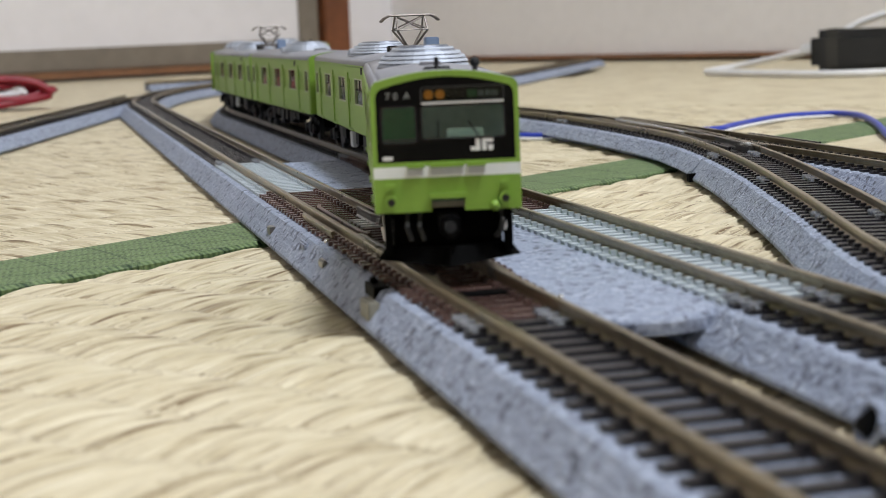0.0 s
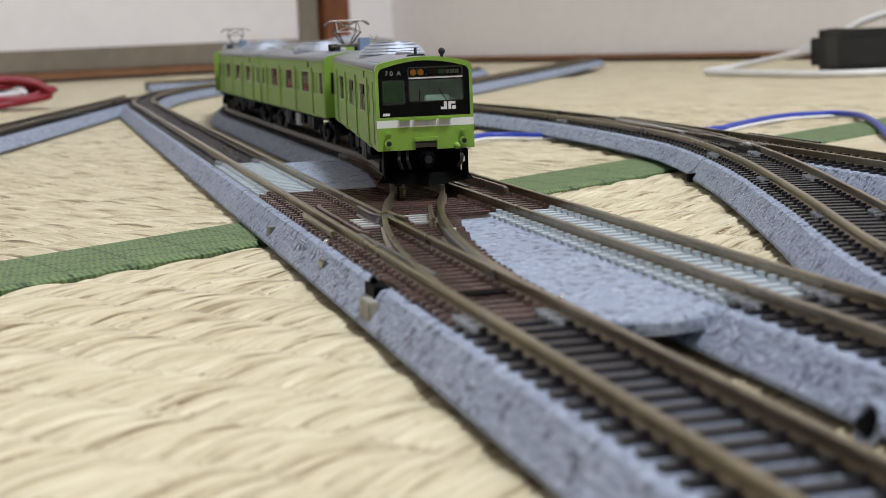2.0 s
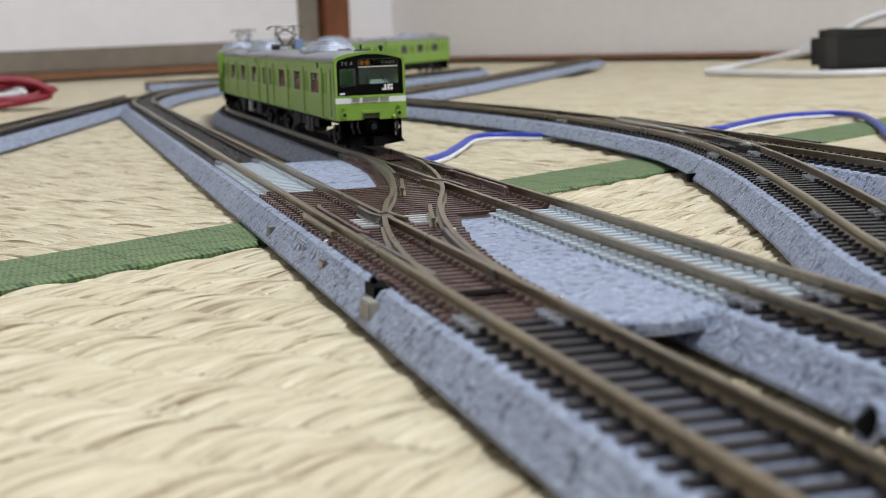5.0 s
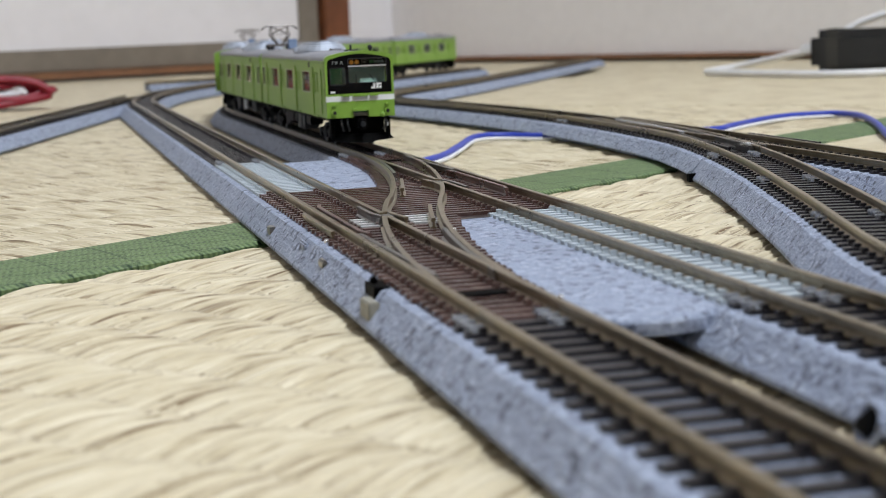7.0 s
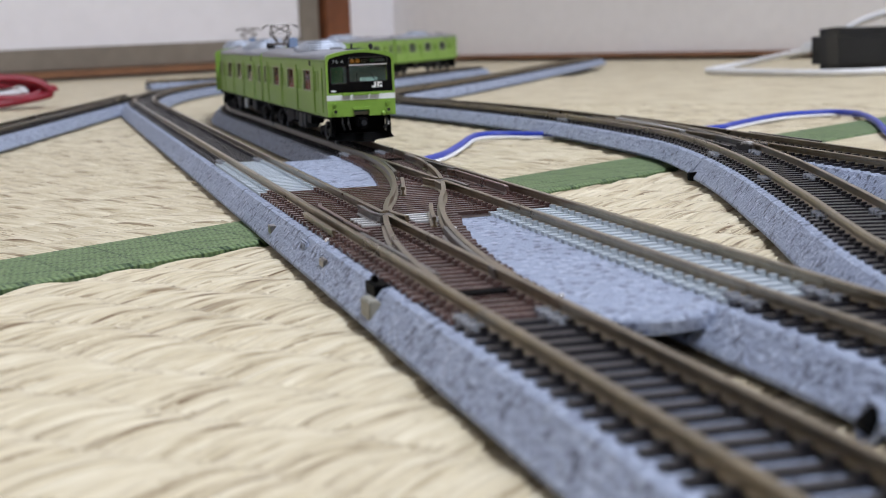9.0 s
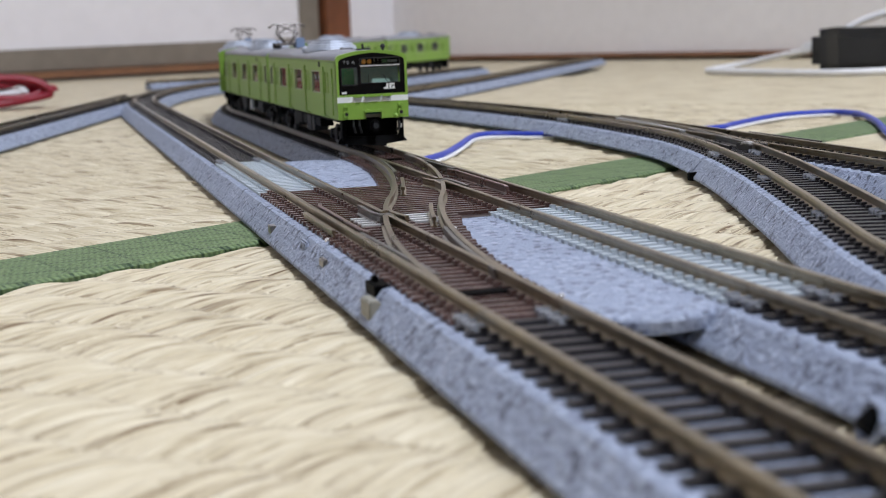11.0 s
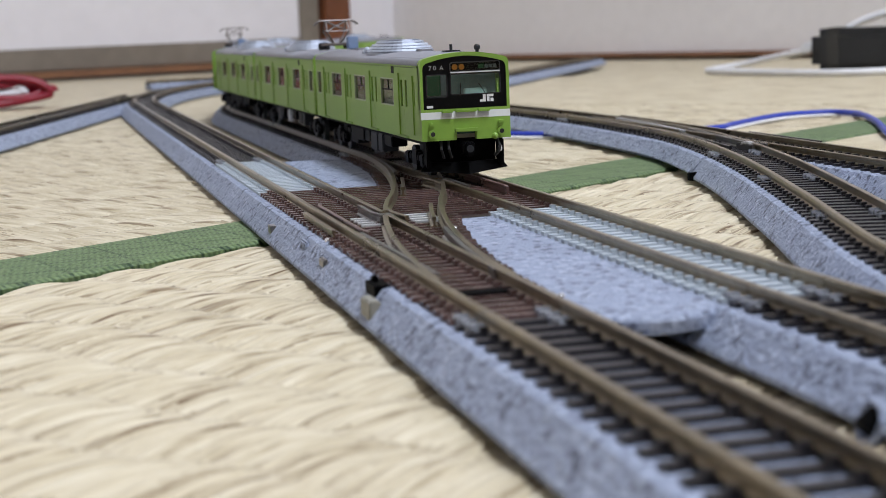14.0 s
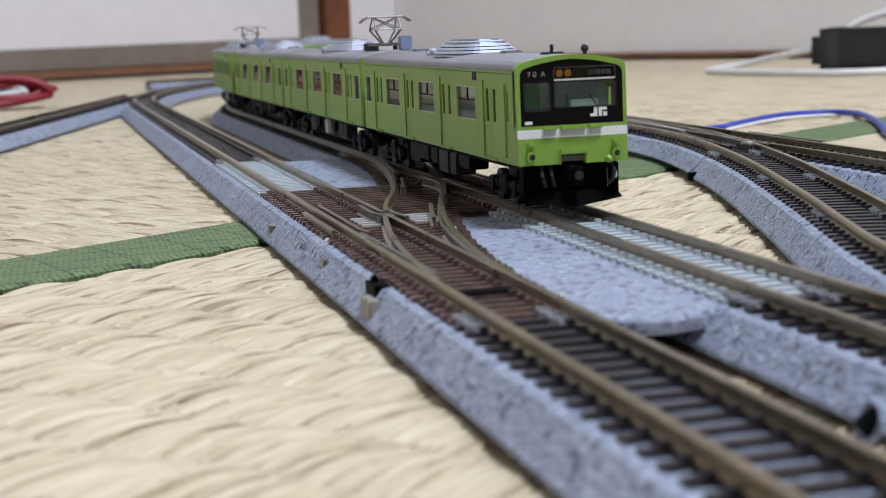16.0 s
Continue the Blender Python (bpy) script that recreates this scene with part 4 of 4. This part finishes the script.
def underfloor(car, seed, pale):
    rnd = random.Random(seed)
    part("underframe", boxed(-7.6, 7.6, -HL + 3, HL - 4, 7.0, 8.3), M_BLACK, car)
    for s in (-1, 1):
        y = -27.0
        while y < 26:
            w = rnd.uniform(4.0, 9.5)
            h = rnd.uniform(2.0, 4.6)
            x0, x1 = sorted((s * 4.0, s * rnd.uniform(6.9, 7.9)))
            m = M_UNDER if rnd.random() < 0.7 else M_GREYBOX
            part("equipment_box", boxed(x0, x1, y, min(y + w, 29), 7.1 - h, 7.1, bevel=0.2), m, car)
            y += w + rnd.uniform(0.6, 2.5)
        if pale:
            x0, x1 = sorted((s * 7.0, s * 8.2))
            part("equipment_box", boxed(x0, x1, 3.0, 8.2, 3.4, 7.1, bevel=0.2), M_PALEBOX, car, "pale grey equipment box")


def interior(car, cab):
    part("cabin_floor", boxed(-8.5, 8.5, -HL + 1.5, HL - 2.5, 8.3, 9.2), M_SEAT, car)
    for s in (-1, 1):
        for w in WINS:
            bm = bmesh.new()
            box(bm, *sorted((s * 4.8, s * 8.2)), w - 9.5, w + 9.5, 9.2, 12.2)
            box(bm, *sorted((s * 7.6, s * 8.4)), w - 9.5, w + 9.5, 12.2, 15.6)
            part("seat", bm, M_SEATRED if w == -32 else M_SEAT, car)
    part("bulkhead", boxed(-8.5, 8.5, HL - 14.5, HL - 14.0, 9.2, 23), M_CAB if cab else M_SEAT, car)


def end_wall(car, y, sgn):
    e = part("end_wall", plate(face_outline(0.15), y, y - sgn * 0.8), M_GREEN, car)
    part("gangway", boxed(-3.6, 3.6, *sorted((y + sgn * 0.02, y + sgn * 1.3)), 8.6, 21.5, bevel=0.2), M_GREYBOX, e, "grey gangway bellows")
    for x in (-6.2, 6.2):
        part("end_pane", boxed(x - 1.3, x + 1.3, *sorted((y + sgn * 0.02, y + sgn * 0.12)), 14.6, 20.2), M_DARKGLASS, e)


def sign_text(parent, text, x, z, size, y, material, name="sign_text"):
    cu = bpy.data.curves.new(name, "FONT")
    cu.body, cu.size, cu.extrude = text, size * MM, 0.00002
    cu.align_x = "CENTER"
    cu.materials.append(material)
    tmp = bpy.data.objects.new(name, cu)
    scene.collection.objects.link(tmp)
    dg = bpy.context.evaluated_depsgraph_get()
    me = bpy.data.meshes.new_from_object(tmp.evaluated_get(dg))
    bpy.data.objects.remove(tmp)
    ob = new(name, me)
    ob.parent = parent
    ob.matrix_basis = Matrix.Translation((x * MM, y * MM, z * MM)) @ Matrix.Rotation(math.pi, 4, "Z") @ Matrix.Rotation(math.pi / 2, 4, "X")
    return ob


def cab_front(car):
    """The driver's end. Seen from the front, the viewer's left is the car's +x side."""
    y = HL
    V = lambda a, b: (min(-a, -b), max(-a, -b))
    # green surround with a notch for the coupler
    # lower green apron
    lower = [(-HW, ZB), (-2.1, ZB), (-2.1, 9.7), (2.1, 9.7), (2.1, ZB), (HW, ZB), (HW, 14.45), (-HW, 14.45)]
    f = part("front_apron", plate(lower, y, y - 1.4), M_GREEN, car)
    rim = bmesh.new()
    n = 24
    outer, inner = [], []
    for i in range(n + 1):
        x = HW * math.sin(math.pi * (i / n - 0.5))
        outer.append((x, roof_z(x)))
        xi = 8.75 * x / HW
        inner.append((xi, roof_z(xi * HW / 8.75) - 0.75 - 0.15 * abs(xi / 8.75)))
    outer = [(-HW, 14.4)] + outer + [(HW, 14.4)]
    inner = [(-8.75, 14.4)] + inner + [(8.75, 14.4)]
    vo = [[rim.verts.new((x, yy, z)) for x, z in outer] for yy in (y, y - 2.2)]
    vi = [[rim.verts.new((x, yy, z)) for x, z in inner] for yy in (y - 0.05, y - 2.2)]
    for i in range(len(outer) - 1):
        rim.faces.new((vo[0][i], vo[0][i + 1], vi[0][i + 1], vi[0][i]))
        rim.faces.new((vo[1][i], vi[1][i], vi[1][i + 1], vo[1][i + 1]))
        rim.faces.new((vo[0][i], vo[1][i], vo[1][i + 1], vo[0][i + 1]))
        rim.faces.new((vi[0][i], vi[0][i + 1], vi[1][i + 1], vi[1][i]))
    part("front_rim", rim, M_GREEN, car)
    # black mask with two windows and a sign band, seen from outside: left = +x
    wl, wr, band = V(-8.0, -3.75), V(-2.95, 7.45), V(-2.95, 7.45)
    holes = [(*wl, 16.9, 21.4), (*wr, 17.3, 21.4), (*band, 21.95, 24.2)]
    pn = panel(-8.8, 8.8, 14.4, 22.3, [(a, b, c, min(d, 22.2)) for a, b, c, d in holes[:2]], 0, 0.5, 1)
    for v in pn.verts:
        v.co = (v.co.y, y - 0.12 + v.co.x, v.co.z)
    mask = part("window_mask", pn, M_MASK, car, "glossy black window surround")
    top = []
    for i in range(n + 1):
        xi = 8.75 * math.sin(math.pi * (i / n - 0.5))
        top.append((xi, roof_z(xi * HW / 8.75) - 0.72 - 0.15 * abs(xi / 8.75)))
    part("mask_top", plate([(-8.75, 22.2), *[(x, max(z, 22.25)) for x, z in top], (8.75, 22.2)], y - 0.14, y - 0.17), M_MASK, mask)
    part("windscreen", boxed(*wr, y - 0.42, y - 0.25, 17.3, 21.4), M_CABGLASS, mask).visible_shadow = False
    part("side_windscreen", boxed(*wl, y - 0.42, y - 0.25, 16.9, 21.4), M_CABGLASS, mask).visible_shadow = False
    part("sign_glass", boxed(*band, y - 0.12, y - 0.03, 21.95, 23.75), M_DARKGLASS, mask, "smoked glass over the sign")
    for (a, b), z0, z1 in ((wr, 17.3, 21.4), (wl, 16.9, 21.4), (band, 21.95, 23.75)):
        part("window_trim", frame_plate(a - 0.12, b + 0.12, z0 - 0.12, z1 + 0.12, 0.2, 0.5, y - 0.11, y - 0.01), M_TRIM, mask, "thin dark window trim")
    # behind the glass
    for x in (0.75, 2.2):
        b = bmesh.new()
        cyl(b, (x - 0.2, y - 0.13, 22.85), (0, 1, 0), 0.6, 0.03, 16)
        part("headlamp", b, M_AMBER, car, "round amber headlamp behind the glass")
    part("destination_sign", boxed(*V(2.9, 4.1), y - 0.138, y - 0.123, 22.4, 23.3), M_SIGNGREEN, car, "green destination sign")
    for k, (a, b) in enumerate(((4.3, 5.0), (5.15, 5.9), (6.0, 6.8))):
        part("destination_bar", boxed(*V(a, b), y - 0.138, y - 0.123, 22.45, 23.2), M_SIGNWHITE, car)
    sign_text(mask, "7 0  A", 5.9, 22.4, 1.25, y - 0.1, M_SIGNDIM, "running_number")
    part("cab_desk", boxed(-7.8, 7.8, y - 6, y - 1.6, 9.2, 17.0), M_CAB, car)
    part("desk_panel", boxed(*V(0.2, 5.0), y - 2.6, y - 1.4, 17.0, 18.4, bevel=0.2), M_CABDESK, car, "pale green driver's desk panel")
    # partition in two colours, with the light of each pane put into them
    part("cab_back", boxed(*V(-3.3, 8.4), y - 7.6, y - 7.2, 9.2, 23.5), M_CABBACK, car, "cab partition lightened to teal grey for the bright pane")
    part("cab_back_left", boxed(*V(-8.4, -3.4), y - 7.6, y - 7.2, 9.2, 23.5), M_CABGREEN, car, "cab partition coloured green for the green-lit side pane")
    part("sign_ledge", boxed(*band, y - 0.1, y + 0.12, 21.62, 21.9, bevel=0.05), M_STEEL, mask, "bright metal ledge under the sign")
    part("wiper", tubed([(-4.3, y + 0.05, 17.2), (-2.9, y + 0.1, 19.4)], 0.09, 5), M_RUBBER, car)
    part("wiper", tubed([(1.0, y + 0.05, 17.2), (0.9, y + 0.1, 19.6)], 0.09, 5), M_RUBBER, car)
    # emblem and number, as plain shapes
    em = bmesh.new()
    for a, b, c, d in ((3.1, 3.7, 15.6, 16.1), (3.72, 4.3, 15.6, 17.1), (4.55, 5.1, 15.6, 16.58), (4.55, 5.95, 16.6, 17.1), (5.3, 5.95, 15.6, 16.3)):
        box(em, *V(a, b), y - 0.12, y - 0.07, c, d)
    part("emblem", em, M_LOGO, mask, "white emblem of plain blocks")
    part("number_bar", boxed(*V(-8.1, -6.8), y - 0.12, y - 0.07, 14.75, 15.25), M_LOGO, mask, "white bar in place of the number")
    # white stripe with three steps
    part("stripe", boxed(-HW - 0.02, HW + 0.02, y - 0.6, y + 0.03, 12.45, 13.9), M_WHITE, f, "white stripe across the front")
    for a, b in ((-5.0, -3.0), (-2.1, 2.0), (2.6, 4.8)):
        part("front_step", boxed(*V(a - 0.1, b + 0.1), y, y + 0.7, 13.7, 14.25, bevel=0.08), M_GREEN, f)
        part("step_plate", boxed(*V(a, b), y, y + 0.1, 12.75, 13.75), M_PALEBOX, f)
    part("notch_ledge", boxed(-2.4, 2.4, y, y + 0.7, 9.7, 10.45, bevel=0.1), M_GREEN, f)
    for x in (-7.25, 7.25):
        b = bmesh.new()
        cyl(b, (x, y + 0.35, 9.5), (0, 1, 0), 0.82, 0.9, 20)
        h = part("tail_lamp", b, M_GREEN, f, "green ringed tail lamp")
        b = bmesh.new()
        cyl(b, (x, y + 0.72, 9.5), (0, 1, 0), 0.48, 0.26, 16)
        part("lens", b, M_RUBBER, h)
        part("lamp_bracket", boxed(x - 0.6, x + 0.6, y, y + 0.6, 11.1, 11.75, bevel=0.1), M_GREEN, f)
    b = bmesh.new()
    bmesh.ops.create_icosphere(b, subdivisions=2, radius=0.7, matrix=Matrix.Translation((-5.9, y + 0.35, 8.55)))
    part("hose_cap", b, M_GREEN, f)
    # underside: coupler, plough, hoses
    cp = bmesh.new()
    box(cp, -1.3, 1.3, y - 4, y + 1.6, 5.2, 7.6, bevel=0.3)
    box(cp, -0.8, 0.8, y + 1.4, y + 2.4, 4.6, 7.8, bevel=0.3)
    part("coupler", cp, M_UNDER, car, "black coupler")
    hole = bmesh.new()
    cyl(hole, (0, y + 2.5, 6.3), (0, 1, 0), 0.75, 0.3, 16)
    part("coupler_ring", hole, M_GREYBOX, car)
    for s in (-1, 1):
        v = bmesh.new()
        top = [(0.0, y + 0.2), (s * 8.0, y - 3.2), (s * 8.0, y - 4.0), (0.0, y - 0.6)]
        low = [(0.0, y + 1.4), (s * 9.3, y - 2.8), (s * 9.1, y - 3.8), (0.0, y + 0.4)]
        a = [v.verts.new((q[0], q[1], 3.5)) for q in top]
        b = [v.verts.new((q[0], q[1], 1.1 + 0.7 * abs(q[0]) / 9)) for q in low]
        v.faces.new(a)
        v.faces.new(b)
        for i in range(4):
            v.faces.new((a[i], a[(i + 1) % 4], b[(i + 1) % 4], b[i]))
        part("plough_plate", v, M_BLACK, car, "black angled plough plate")
    for x in (-7.7, 7.7):
        part("plough_bracket", boxed(x - 0.5, x + 0.5, y - 4.5, y - 1.4, 2.4, 7.9, bevel=0.2), M_BLACK, car)
    part("buffer_beam", boxed(-7, 7, y - 7, y - 3.6, 3.0, 8.0, bevel=0.2), M_BLACK, car)
    part("brake_hose", tubed([(-6.6, y - 0.4, 7.9), (-6.8, y + 0.5, 6.6), (-6.5, y + 0.6, 5.4), (-5.9, y - 0.2, 4.6)], 0.35, 8), M_RUBBER, car)
    part("hose_valve", boxed(-7.3, -6.5, y - 0.2, y + 0.5, 5.4, 6.6, bevel=0.15), M_STEEL, car, "bright metal hose valve")
    for x in (3.6, 5.2):
        part("brake_hose", tubed([(x, y - 1.2, 7.9), (x + 0.2, y - 0.2, 6.2), (x - 0.4, y - 0.6, 4.4)], 0.3, 8), M_RUBBER, car)
    # aerial and whistle
    a = bmesh.new()
    box(a, -1.5, 2.2, y - 10.5, y - 7.6, 25.3, 26.15, bevel=0.25)
    cyl(a, (0.4, y - 9, 26.7), (0, 0, 1), 0.3, 1.4, 10)
    part("aerial", a, M_GREYBOX, car, "grey roof aerial")
    a = bmesh.new()
    cyl(a, (-4.4, y - 6, 25.8), (0, 0, 1), 0.35, 1.4, 10)
    bmesh.ops.create_icosphere(a, subdivisions=2, radius=0.7, matrix=Matrix.Translation((-4.4, y - 6, 26.6)))
    part("whistle", a, M_GREYBOX, car, "small grey whistle")


def train_car(label, cab, panto, seed, pale=False):
    car = thing("train_car", label, "train car", "cars of the train")
    for s in (-1, 1):
        car_side(car, s, cab)
        part("cornice", roof_strip(*sorted((s * 8.35, s * HW)), -HL + 0.3, HL - 1.9, 5), M_ROOF, car, "grey shoulder of the roof", True)
    part("roof", roof_strip(-8.35, 8.35, -HL + 0.3, HL - 2.0, 20, 0.5), M_ROOF, car, "grey cambered roof", True)
    end_wall(car, -HL + 0.3, -1)
    if cab:
        cab_front(car)
    else:
        end_wall(car, HL - 0.3, 1)
    interior(car, cab)
    cooler(car, 4.0)
    if panto:
        pantograph(car, 51.0)
    for y in (-PIVOT / 2, PIVOT / 2):
        bogie(car, y)
    underfloor(car, seed, pale)
    for y in (-44, -30, 30):
        part("roof_vent", boxed(-1.6, 1.6, y - 2.2, y + 2.2, 25.6, 26.3, bevel=0.2), M_ROOF, car)
    tub = boxed(-0.9, 0.9, -HL - 1.6, -HL + 4, 5.0, 7.0, bevel=0.2)
    part("coupling", tub, M_UNDER, car)
    return car


FAR = pose(0, 0, 0)
cab_a = train_car("yellow-green model train cab car with black front", True, False, 3)
motor_a = train_car("yellow-green model train car with raised pantograph", False, True, 5, True)
plain_a = train_car("yellow-green model train car with grey roof", False, False, 8)
motor_b = copy_thing(motor_a, FAR)
plain_b = copy_thing(plain_a, FAR)
cab_b = train_car("yellow-green model train cab car at the rear", True, False, 4)
TRAIN = [cab_a, motor_a, plain_a, motor_b, plain_b, cab_b]


def motions():
    for i, ob in enumerate(TRAIN):
        turn = Matrix.Rotation(math.pi, 4, "Z") if i == CARS - 1 else Matrix.Identity(4)
        walk(ob, [(t, car_pose(i, s, route_ab if t < 7 else route_b) @ turn) for t, s in FRONT])


motions()
